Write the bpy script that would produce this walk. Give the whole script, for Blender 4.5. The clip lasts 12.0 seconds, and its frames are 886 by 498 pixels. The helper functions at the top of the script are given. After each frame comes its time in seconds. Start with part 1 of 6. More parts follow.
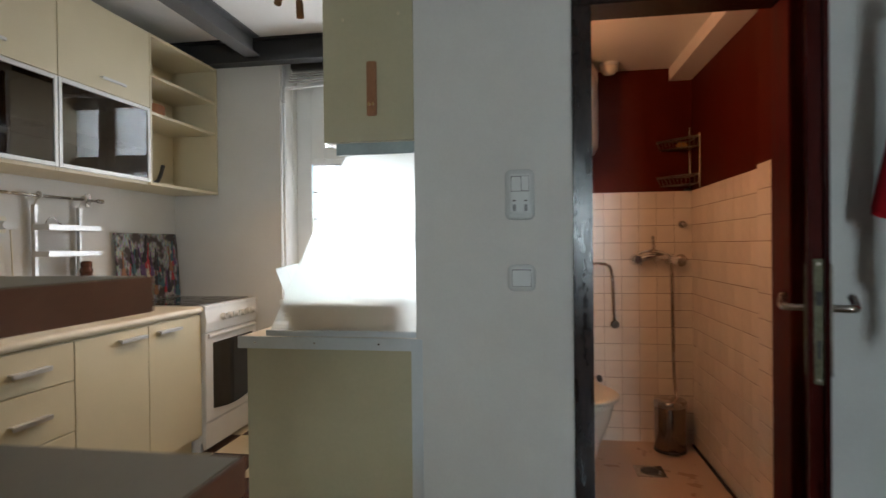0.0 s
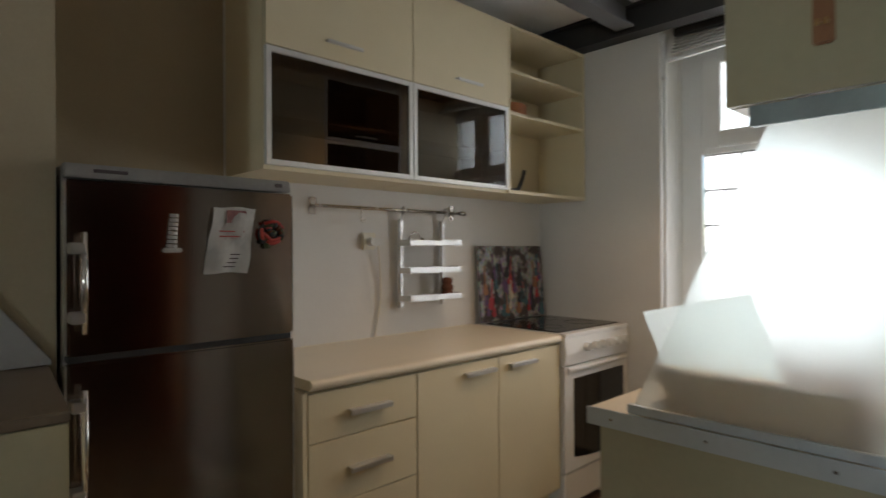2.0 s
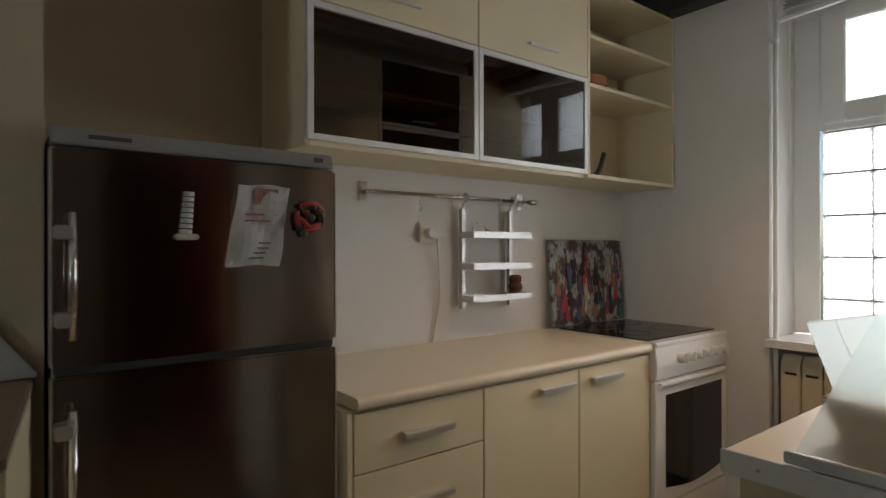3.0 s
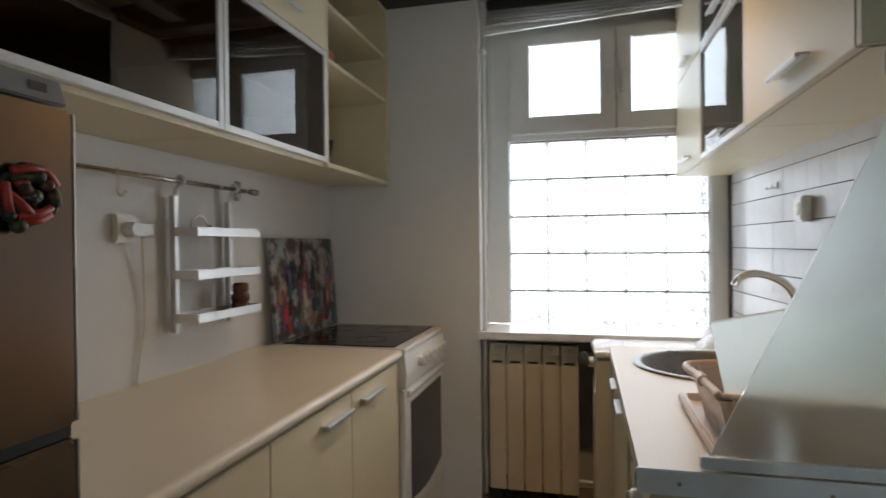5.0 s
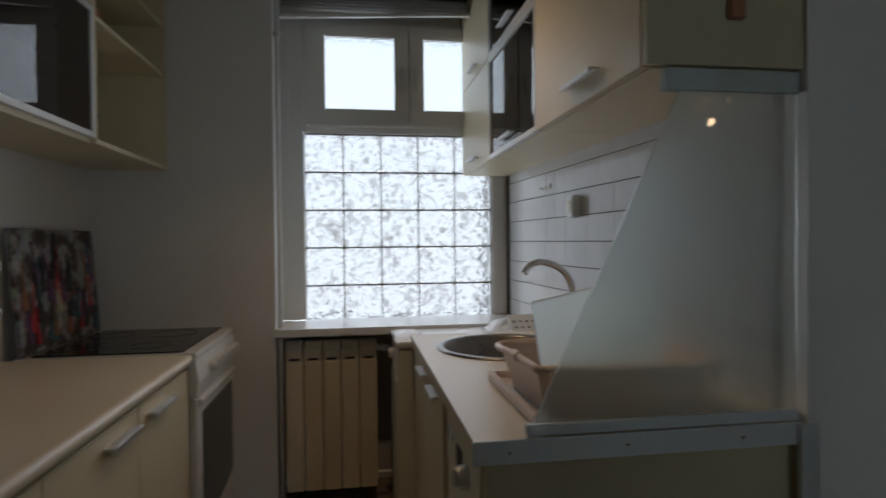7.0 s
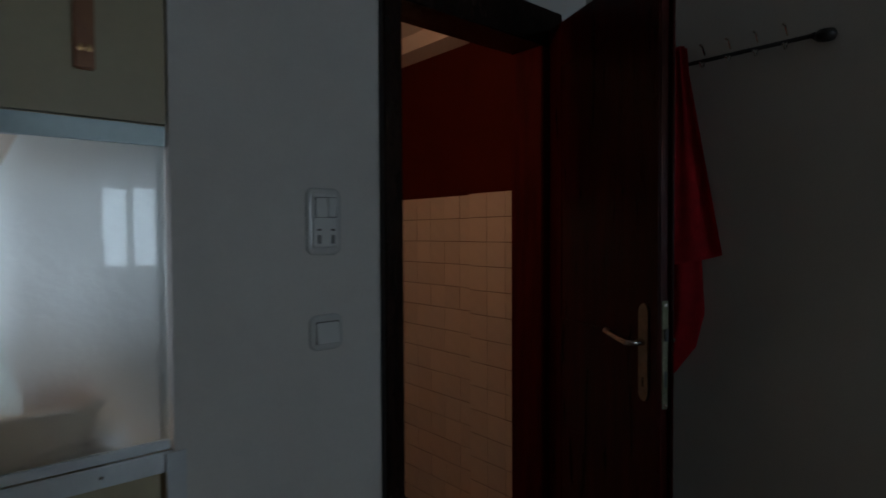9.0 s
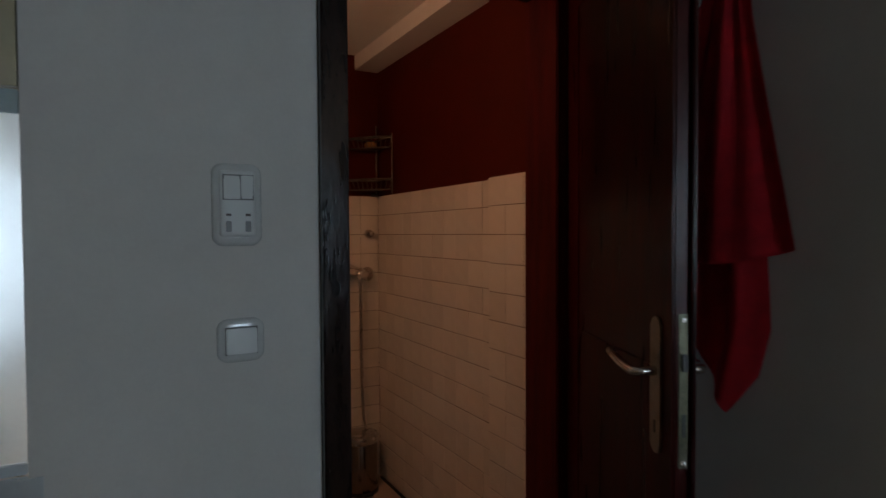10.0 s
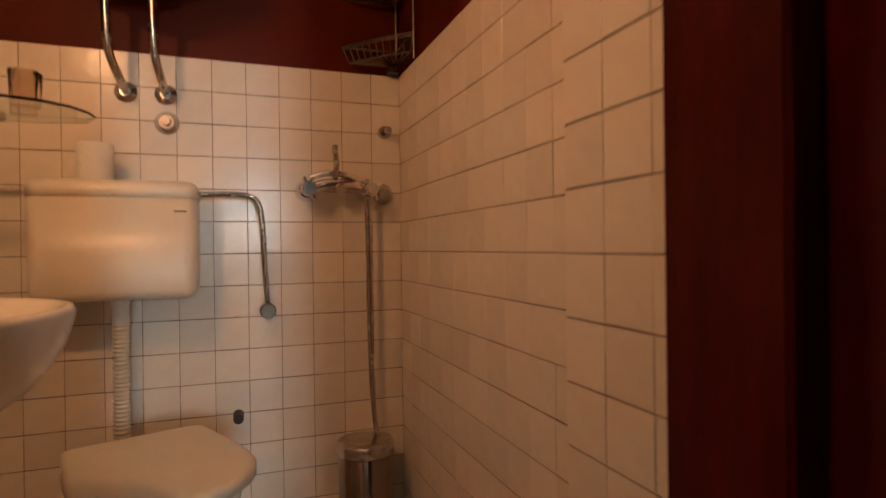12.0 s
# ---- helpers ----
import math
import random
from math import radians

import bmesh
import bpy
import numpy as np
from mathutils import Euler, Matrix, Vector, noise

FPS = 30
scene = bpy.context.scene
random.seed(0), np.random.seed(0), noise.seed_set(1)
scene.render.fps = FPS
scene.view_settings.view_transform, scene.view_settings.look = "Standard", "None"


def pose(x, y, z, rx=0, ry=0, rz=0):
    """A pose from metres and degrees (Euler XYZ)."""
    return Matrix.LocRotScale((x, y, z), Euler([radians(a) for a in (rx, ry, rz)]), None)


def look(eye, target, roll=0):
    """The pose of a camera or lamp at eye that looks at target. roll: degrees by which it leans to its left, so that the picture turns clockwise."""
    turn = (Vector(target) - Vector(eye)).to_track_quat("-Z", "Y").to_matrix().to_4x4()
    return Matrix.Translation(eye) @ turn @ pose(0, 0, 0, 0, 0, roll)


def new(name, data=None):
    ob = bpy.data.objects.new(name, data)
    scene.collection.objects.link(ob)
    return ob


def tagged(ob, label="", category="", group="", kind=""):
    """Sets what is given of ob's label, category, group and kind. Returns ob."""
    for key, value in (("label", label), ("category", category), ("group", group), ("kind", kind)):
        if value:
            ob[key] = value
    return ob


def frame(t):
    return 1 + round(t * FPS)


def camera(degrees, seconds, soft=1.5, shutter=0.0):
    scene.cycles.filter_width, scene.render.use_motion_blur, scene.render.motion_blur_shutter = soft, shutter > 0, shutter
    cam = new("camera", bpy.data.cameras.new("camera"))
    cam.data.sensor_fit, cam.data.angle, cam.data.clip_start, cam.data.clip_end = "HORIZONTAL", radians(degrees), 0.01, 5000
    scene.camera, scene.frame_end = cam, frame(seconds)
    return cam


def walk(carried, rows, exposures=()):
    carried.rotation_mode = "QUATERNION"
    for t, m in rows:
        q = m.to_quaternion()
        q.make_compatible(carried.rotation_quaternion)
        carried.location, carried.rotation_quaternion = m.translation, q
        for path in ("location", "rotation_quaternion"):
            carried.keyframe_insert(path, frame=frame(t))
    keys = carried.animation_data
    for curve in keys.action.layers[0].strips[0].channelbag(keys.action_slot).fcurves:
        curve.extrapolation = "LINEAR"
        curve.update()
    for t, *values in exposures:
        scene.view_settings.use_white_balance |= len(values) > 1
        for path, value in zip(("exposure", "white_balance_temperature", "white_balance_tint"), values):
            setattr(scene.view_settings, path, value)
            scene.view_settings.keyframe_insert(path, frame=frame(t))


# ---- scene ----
cam = camera(75.6, 12.0, 1.5, 0.5)
PATH = [
    (0, (-0.43, 0.767, 1.261), (-0.74, 2.743, 1.249), -0.6),
    (0.5, (-0.439, 1.023, 1.288), (-0.933, 2.961, 1.277), -0.7),
    (1, (-0.531, 1.209, 1.311), (-1.343, 3.037, 1.306), -0.8),
    (1.5, (-0.636, 1.379, 1.326), (-1.824, 2.987, 1.33), -0.5),
    (2, (-0.732, 1.514, 1.341), (-2.174, 2.899, 1.345), -0.3),
    (2.5, (-0.9, 1.623, 1.334), (-2.454, 2.883, 1.343), -0.4),
    (2.7, (-0.955, 1.682, 1.316), (-2.541, 2.9, 1.318), -0.1),
    (4.3, (-1.467, 1.792, 1.316), (-2.505, 3.501, 1.309), -0.3),
    (4.5, (-1.55, 1.803, 1.303), (-2.416, 3.606, 1.298), -0.4),
    (5, (-1.697, 1.778, 1.329), (-2.177, 3.719, 1.313), -0.6),
    (5.5, (-1.835, 1.817, 1.312), (-2.063, 3.804, 1.291), -0.6),
    (6, (-1.9, 1.815, 1.303), (-1.997, 3.812, 1.282), -0.7),
    (6.5, (-1.887, 1.797, 1.289), (-1.793, 3.795, 1.269), -0.6),
    (6.7, (-1.864, 1.805, 1.295), (-1.696, 3.798, 1.271), -0.6),
    (8.3, (-1.56, 1.58, 1.375), (-0.494, 3.272, 1.325), -0.4),
    (8.5, (-1.478, 1.51, 1.395), (-0.305, 3.13, 1.337), -0.4),
    (9, (-1.259, 1.48, 1.412), (0.048, 2.992, 1.357), -0.3),
    (9.5, (-0.989, 1.447, 1.408), (0.172, 3.075, 1.347), -0.3),
    (10, (-0.698, 1.536, 1.38), (0.275, 3.282, 1.324), -0.3),
    (10.5, (-0.45, 1.747, 1.337), (0.294, 3.603, 1.3), -0.4),
    (11, (-0.251, 2.019, 1.2), (0.472, 3.884, 1.193), -0.8),
    (11.5, (-0.092, 2.271, 1.09), (0.614, 4.142, 1.078), -0.7),
    (12, (-0.023, 2.5, 0.957), (0.663, 4.378, 0.951), -0.7),
]
EXPOSURES = [(0.0, 0.55, 6350, 10), (1.0, 0.35, 6500, 10), (2.5, -0.05, 6600, 10), (4.5, -0.02, 6350, 10), (5.5, -0.4, 6200, 10), (6.5, -1.05, 6200, 10), (8.3, -1.65, 5700, 10), (9.5, -0.9, 5700, 10), (10.5, -0.2, 5800, 10), (11.0, 0.05, 6150, 10), (11.5, 0.42, 7200, 10), (12.0, 0.85, 6800, 10)]
walk(cam, [(t, look(eye, target, roll)) for t, eye, target, roll in PATH], EXPOSURES)

# ---- world, lights ----
world = bpy.data.worlds.new("world")
scene.world = world
world.use_nodes = True
sky = world.node_tree.nodes.new("ShaderNodeTexSky")
sky.sky_type, sky.sun_disc = "NISHITA", False
sky.sun_elevation, sky.sun_rotation = radians(40), radians(150)
world.node_tree.links.new(sky.outputs[0], world.node_tree.nodes["Background"].inputs[0])
world.node_tree.nodes["Background"].inputs[1].default_value = 0.1

sun_data = bpy.data.lights.new("sun", "SUN")
sun_data.energy, sun_data.angle, sun_data.color = 1.0, radians(12), (1.0, 0.96, 0.9)
sun = new("sun", sun_data)
sun.matrix_world = look((3, -8, 7), (0, 0, 0))


def area_lamp(name, eye, target, w, h, power, color):
    data = bpy.data.lights.new(name, "AREA")
    data.shape, data.size, data.size_y, data.energy, data.color = "RECTANGLE", w, h, power, color
    ob = new(name, data)
    ob.matrix_world = look(eye, target)
    return ob


def bulb(name, eye, power, color, radius=0.03):
    data = bpy.data.lights.new(name, "POINT")
    data.energy, data.color, data.shadow_soft_size = power, color, radius
    ob = new(name, data)
    ob.location = eye
    return ob


area_lamp("kitchen_window_daylight", (-1.58, 5.3, 1.75), (-1.58, 4.0, 1.65), 1.5, 1.9, 60, (0.95, 0.97, 1.0))
area_lamp("living_window_daylight", (0.42, -3.98, 1.51), (0.36, 0.0, 1.42), 0.70, 1.08, 70, (0.80, 0.94, 1.0))
bulb("living_lamp_light", (1.36, -0.77, 2.36), 3, (1.0, 0.66, 0.38), 0.035)
bulb("bathroom_bulb", (-0.655, 3.10, 1.97), 11.5, (1.0, 0.48, 0.22), 0.04)
spot_data = bpy.data.lights.new("kitchen_spot_light", "SPOT")
spot_data.energy, spot_data.color, spot_data.spot_size, spot_data.spot_blend, spot_data.shadow_soft_size = 33, (1.0, 0.63, 0.33), radians(116), 0.8, 0.025
spot_light = new("kitchen_spot_light", spot_data)
spot_light.matrix_world = look((-1.68, 3.75, 2.49), (-1.66, 3.68, 0.0))

# ---- materials ----


def material(name, color, rough=0.5, metal=0.0, var=0.12, scale=6.0, fine=60.0, bump=0.05, stretch=(1, 1, 1), random_amount=0.0, coat=0.0, rough_var=0.1, dirt=None, gloss=0.5):
    m = bpy.data.materials.new(name)
    m.use_nodes = True
    t = m.node_tree
    n, l = t.nodes, t.links
    b = n["Principled BSDF"]
    co = n.new("ShaderNodeTexCoord")
    mp = n.new("ShaderNodeMapping")
    mp.inputs["Scale"].default_value = stretch
    l.new(co.outputs["Object"], mp.inputs[0])
    big, small = n.new("ShaderNodeTexNoise"), n.new("ShaderNodeTexNoise")
    big.inputs["Scale"].default_value, small.inputs["Scale"].default_value = scale, fine
    big.inputs["Detail"].default_value, small.inputs["Detail"].default_value = 5, 3
    l.new(mp.outputs[0], big.inputs["Vector"])
    l.new(mp.outputs[0], small.inputs["Vector"])
    mix = n.new("ShaderNodeMix")
    mix.data_type = "FLOAT"
    mix.inputs[0].default_value = 0.35
    l.new(big.outputs["Fac"], mix.inputs[2])
    l.new(small.outputs["Fac"], mix.inputs[3])
    src = mix.outputs[0]
    if random_amount:
        info = n.new("ShaderNodeObjectInfo")
        ma = n.new("ShaderNodeMath")
        ma.operation = "MULTIPLY_ADD"
        ma.inputs[1].default_value = random_amount
        l.new(info.outputs["Random"], ma.inputs[0])
        l.new(src, ma.inputs[2])
        sub = n.new("ShaderNodeMath")
        sub.operation = "SUBTRACT"
        sub.inputs[1].default_value = random_amount / 2
        l.new(ma.outputs[0], sub.inputs[0])
        src = sub.outputs[0]
    ramp = n.new("ShaderNodeValToRGB")
    c = np.array(color)
    lo, hi = c * (1 - var), np.minimum(c * (1 + var), 0.95)
    if dirt is not None:
        lo = np.array(dirt)
    ramp.color_ramp.elements[0].position, ramp.color_ramp.elements[1].position = 0.3, 0.7
    ramp.color_ramp.elements[0].color, ramp.color_ramp.elements[1].color = (*lo, 1), (*hi, 1)
    l.new(src, ramp.inputs[0])
    l.new(ramp.outputs[0], b.inputs["Base Color"])
    rr = n.new("ShaderNodeMapRange")
    rr.inputs[3].default_value, rr.inputs[4].default_value = max(rough - rough_var, 0.02), min(rough + rough_var, 1)
    l.new(big.outputs["Fac"], rr.inputs[0])
    l.new(rr.outputs[0], b.inputs["Roughness"])
    b.inputs["Metallic"].default_value = metal
    b.inputs["Coat Weight"].default_value = coat
    b.inputs["Specular IOR Level"].default_value = gloss
    if bump:
        bp = n.new("ShaderNodeBump")
        bp.inputs["Strength"].default_value = bump
        bp.inputs["Distance"].default_value = 0.01
        l.new(mix.outputs[0], bp.inputs["Height"])
        l.new(bp.outputs[0], b.inputs["Normal"])
    return m


def glass(name, color=(1, 1, 1), rough=0.0, wave=0.0, wave_scale=12.0, ior=1.45):
    m = bpy.data.materials.new(name)
    m.use_nodes = True
    t = m.node_tree
    b = t.nodes["Principled BSDF"]
    b.inputs["Base Color"].default_value = (*color, 1)
    b.inputs["Transmission Weight"].default_value = 1
    b.inputs["Roughness"].default_value = rough
    b.inputs["IOR"].default_value = ior
    if wave:
        co, no, bp = t.nodes.new("ShaderNodeTexCoord"), t.nodes.new("ShaderNodeTexNoise"), t.nodes.new("ShaderNodeBump")
        no.inputs["Scale"].default_value = wave_scale
        no.inputs["Detail"].default_value = 2
        bp.inputs["Strength"].default_value = wave
        bp.inputs["Distance"].default_value = 0.02
        t.links.new(co.outputs["Object"], no.inputs["Vector"])
        t.links.new(no.outputs["Fac"], bp.inputs["Height"])
        t.links.new(bp.outputs[0], b.inputs["Normal"])
    return m


def streaked_frost(name):
    m = glass(name, (0.70, 0.75, 0.73), 0.32, 0.05, 40)
    t = m.node_tree
    b = t.nodes["Principled BSDF"]
    b.inputs["Coat Weight"].default_value, b.inputs["Coat Roughness"].default_value = 1.0, 0.02
    co, no, mr = t.nodes.new("ShaderNodeTexCoord"), t.nodes.new("ShaderNodeTexNoise"), t.nodes.new("ShaderNodeMapRange")
    no.inputs["Scale"].default_value = 5
    no.inputs["Detail"].default_value = 6
    mr.inputs[3].default_value, mr.inputs[4].default_value = 0.22, 0.42
    t.links.new(co.outputs["Object"], no.inputs["Vector"])
    t.links.new(no.outputs["Fac"], mr.inputs[0])
    t.links.new(mr.outputs[0], b.inputs["Roughness"])
    return m


def emitter(name, color, strength):
    m = bpy.data.materials.new(name)
    m.use_nodes = True
    b = m.node_tree.nodes["Principled BSDF"]
    b.inputs["Base Color"].default_value = (*color, 1)
    b.inputs["Emission Color"].default_value = (*color, 1)
    b.inputs["Emission Strength"].default_value = strength
    return m


def painting_material():
    """Streaky many-coloured picture: tall narrow cells over a dark ground."""
    m = bpy.data.materials.new("painted_canvas")
    m.use_nodes = True
    t = m.node_tree
    b = t.nodes["Principled BSDF"]
    co, mp, vo = t.nodes.new("ShaderNodeTexCoord"), t.nodes.new("ShaderNodeMapping"), t.nodes.new("ShaderNodeTexVoronoi")
    mp.inputs["Scale"].default_value = (30, 34, 9)
    no = t.nodes.new("ShaderNodeTexNoise")
    no.inputs["Scale"].default_value = 14
    hs = t.nodes.new("ShaderNodeHueSaturation")
    hs.inputs["Saturation"].default_value, hs.inputs["Value"].default_value = 0.5, 0.48
    mx = t.nodes.new("ShaderNodeMix")
    mx.data_type, mx.blend_type = "RGBA", "MIX"
    mx.inputs[7].default_value = (0.05, 0.035, 0.03, 1)
    rp = t.nodes.new("ShaderNodeValToRGB")
    rp.color_ramp.elements[0].position, rp.color_ramp.elements[1].position = 0.46, 0.58
    t.links.new(co.outputs["Object"], mp.inputs[0])
    t.links.new(mp.outputs[0], vo.inputs["Vector"])
    t.links.new(co.outputs["Object"], no.inputs["Vector"])
    t.links.new(vo.outputs["Color"], hs.inputs["Color"])
    t.links.new(no.outputs["Fac"], rp.inputs[0])
    t.links.new(rp.outputs[0], mx.inputs[0])
    t.links.new(hs.outputs[0], mx.inputs[6])
    t.links.new(mx.outputs[2], b.inputs["Base Color"])
    b.inputs["Roughness"].default_value = 0.4
    return m


WALL = material("white_wall_paint", (0.66, 0.65, 0.62), 0.7, var=0.05, scale=2.5, fine=120, bump=0.06)
BEIGE = material("beige_wall", (0.40, 0.332, 0.225), 0.7, var=0.06, scale=2.5, fine=120, bump=0.06)
LIVING = material("living_room_paint", (0.5, 0.47, 0.42), 0.75, var=0.05, scale=2, fine=100, bump=0.05)
CEIL = material("ceiling_paint", (0.8, 0.79, 0.77), 0.8, var=0.04, scale=2, fine=90, bump=0.05)
RED = material("dark_red_paint", (0.080, 0.0095, 0.003), 0.45, var=0.16, scale=4, fine=120, bump=0.08, gloss=0.08)
CREAM = material("cream_laminate", (0.66, 0.58, 0.40), 0.38, var=0.04, scale=3, fine=150, bump=0.01)
CREAM_EDGE = material("cream_board_edge", (0.55, 0.47, 0.30), 0.45, var=0.06, scale=5, fine=100, bump=0.02)
WORKTOP = material("cream_worktop", (0.72, 0.64, 0.50), 0.3, var=0.05, scale=3, fine=220, bump=0.0, rough_var=0.05)
STEEL = material("brushed_steel", (0.27, 0.215, 0.18), 0.17, 1.0, var=0.03, scale=2, fine=30, bump=0.0, stretch=(1.5, 1.5, 90), rough_var=0.04)
_tg = STEEL.node_tree.nodes.new("ShaderNodeTangent")
_tg.direction_type, _tg.axis = "RADIAL", "Z"
STEEL.node_tree.links.new(_tg.outputs[0], STEEL.node_tree.nodes["Principled BSDF"].inputs["Tangent"])
STEEL.node_tree.nodes["Principled BSDF"].inputs["Anisotropic"].default_value = 0.88
STEEL.node_tree.nodes["Principled BSDF"].inputs["Anisotropic Rotation"].default_value = 0.25
ALU = material("aluminium", (0.68, 0.67, 0.65), 0.4, 1.0, var=0.06, scale=8, fine=90, bump=0.0, rough_var=0.06)
ALU_PAINT = material("pale_aluminium_profile", (0.62, 0.66, 0.68), 0.4, 0.6, var=0.06, scale=6, fine=80, bump=0.02)
CHROME = material("chrome", (0.75, 0.73, 0.70), 0.12, 1.0, var=0.05, scale=10, fine=80, bump=0.0, rough_var=0.06)
OLD_CHROME = material("worn_chrome", (0.50, 0.46, 0.42), 0.25, 1.0, var=0.2, scale=30, fine=160, bump=0.04)
PATINA = material("patinated_steel", (0.30, 0.27, 0.22), 0.32, 1.0, var=0.25, scale=30, fine=160, bump=0.04)

BLACK_GLASS = material("black_ceramic_glass", (0.012, 0.011, 0.012), 0.1, var=0.2, scale=6, fine=120, bump=0.0, rough_var=0.05)
BLACK = material("black_plastic", (0.02, 0.02, 0.02), 0.5, var=0.15, bump=0.02)
ENAMEL = material("white_enamel", (0.78, 0.77, 0.74), 0.2, var=0.03, scale=5, fine=80, bump=0.0)
PORCELAIN = material("porcelain", (0.78, 0.74, 0.66), 0.12, var=0.03, scale=5, fine=80, bump=0.0, rough_var=0.05)
PLASTIC = material("white_plastic", (0.70, 0.71, 0.69), 0.2, var=0.03, scale=8, fine=90, bump=0.01)
# Aged plastic; on the slim appliance its tint stands for warm light.
OLD_WARM_PLASTIC = material("yellowed_warm_lit_plastic", (0.70, 0.66, 0.54), 0.35, var=0.06, scale=8, fine=90, bump=0.02)
PINK_PLASTIC = material("beige_pink_plastic", (0.66, 0.50, 0.38), 0.35, var=0.06, scale=8, fine=80, bump=0.02)
TILE_W = material("cream_glazed_tile", (0.74, 0.68, 0.60), 0.21, var=0.06, scale=9, fine=30, bump=0.10, random_amount=0.4, rough_var=0.07, gloss=0.26)
TILE_K = material("white_glazed_tile", (0.60, 0.61, 0.62), 0.1, var=0.04, scale=9, fine=25, bump=0.14, random_amount=0.25, rough_var=0.06)
GROUT_B = material("brown_grout", (0.115, 0.055, 0.026), 0.85, var=0.3, scale=12, fine=120, bump=0.2)
GROUT_K = material("grey_grout", (0.10, 0.095, 0.09), 0.85, var=0.2, scale=12, fine=120, bump=0.2)
FLOOR_L = material("cream_floor_tile", (0.66, 0.58, 0.42), 0.22, var=0.08, scale=6, fine=70, bump=0.03, random_amount=0.2)
FLOOR_D = material("dark_brown_floor_tile", (0.075, 0.028, 0.018), 0.22, var=0.2, scale=6, fine=70, bump=0.03, random_amount=0.2)
SCREED = material("floor_joint_mortar", (0.25, 0.2, 0.15), 0.8, var=0.2, scale=10, fine=120, bump=0.15)
BATH_FLOOR = material("bathroom_floor_screed", (0.56, 0.42, 0.32), 0.3, var=0.08, scale=4, fine=60, bump=0.03)
DARKWOOD = material("dark_varnished_wood", (0.062, 0.0036, 0.0022), 0.42, var=0.6, scale=3, fine=30, bump=0.06, stretch=(9, 9, 0.8), gloss=0.12)
WORN_SHADED_WOOD = material("worn_shaded_door_frame", (0.016, 0.008, 0.006), 0.2, var=0.7, scale=5, fine=22, bump=0.16, stretch=(7, 7, 1.6), gloss=0.28, rough_var=0.12)
# Darker copy of DARKWOOD: the weak light on the leaf is in the colour.
SHADED_LEAFWOOD = material("shaded_varnished_door_leaf", (0.040, 0.0022, 0.0014), 0.3, var=0.7, scale=3, fine=30, bump=0.08, stretch=(9, 9, 0.8), gloss=0.14)
BRONZE = material("dark_bronze", (0.16, 0.09, 0.045), 0.4, 1.0, var=0.2, bump=0.03)
BEAM = material("grey_painted_steel", (0.12, 0.12, 0.125), 0.45, var=0.12, scale=5, fine=80, bump=0.03)
BLACKSTEEL = material("black_steel", (0.03, 0.028, 0.027), 0.5, var=0.2, scale=5, fine=80, bump=0.03)
BROWN = material("brown_edge_board", (0.25, 0.125, 0.08), 0.4, var=0.12, scale=4, fine=60, bump=0.03, stretch=(1, 6, 6))
TAUPE = material("taupe_board", (0.34, 0.29, 0.22), 0.4, var=0.06, scale=4, fine=90, bump=0.02)
SLOPE_GREY = material("grey_slope", (0.36, 0.35, 0.34), 0.7, var=0.06, scale=3, fine=90, bump=0.04)
FRAME_W = material("white_window_lacquer", (0.76, 0.76, 0.74), 0.35, var=0.04, scale=5, fine=70, bump=0.02)
STRIP_WOOD = material("reddish_wood_strip", (0.30, 0.13, 0.055), 0.5, var=0.2, scale=5, fine=40, bump=0.05, stretch=(8, 8, 1))
RED_CLOTH = material("red_terry_cloth", (0.60, 0.012, 0.026), 0.95, var=0.25, scale=20, fine=400, bump=0.4)
PAPER = material("creased_paper", (0.78, 0.76, 0.72), 0.8, var=0.08, scale=14, fine=80, bump=0.15)
INK = material("dark_ink", (0.08, 0.06, 0.06), 0.7, bump=0.0)
RED_INK = material("red_ink", (0.45, 0.08, 0.06), 0.7, bump=0.0)
LEAF = material("dark_green", (0.05, 0.07, 0.02), 0.5, bump=0.05)
MAGNET_RED = material("magnet_red", (0.35, 0.03, 0.02), 0.4, bump=0.1)
WICKER = material("orange_wicker", (0.42, 0.17, 0.07), 0.6, var=0.3, scale=40, fine=200, bump=0.4)
CLAY = material("brown_jar", (0.12, 0.04, 0.02), 0.25, bump=0.03)
BRASS = material("aged_brass", (0.45, 0.28, 0.12), 0.35, 1.0, var=0.2, bump=0.03)
RUBBER = material("black_rubber", (0.015, 0.015, 0.015), 0.7, bump=0.05)
FOLIAGE = material("distant_foliage", (0.10, 0.16, 0.05), 0.9, var=0.7, scale=4, fine=20, bump=0.3)
CANVAS = painting_material()
BLOCK = glass("glass_block", (0.93, 0.96, 0.96), 0.05, 1.0, 26)
_t = BLOCK.node_tree
_n, _r, _c = _t.nodes.new("ShaderNodeTexNoise"), _t.nodes.new("ShaderNodeValToRGB"), _t.nodes.new("ShaderNodeTexCoord")
_n.inputs["Scale"].default_value, _n.inputs["Detail"].default_value, _n.inputs["Distortion"].default_value = 12, 3, 2.2
_r.color_ramp.elements[0].position, _r.color_ramp.elements[1].position = 0.36, 0.46
_r.color_ramp.elements[0].color, _r.color_ramp.elements[1].color = (0.165, 0.165, 0.165, 1), (0.36, 0.372, 0.38, 1)
_t.links.new(_c.outputs["Object"], _n.inputs["Vector"])
_t.links.new(_n.outputs["Fac"], _r.inputs[0])
_t.links.new(_r.outputs[0], _t.nodes["Principled BSDF"].inputs["Base Color"])
PANE_ROUGH = glass("patterned_pane", (0.38, 0.41, 0.42), 0.22, 0.35, 60)
PANE = glass("clear_pane", (0.98, 1.0, 0.99), 0.0)
FROST = streaked_frost("frosted_glass")
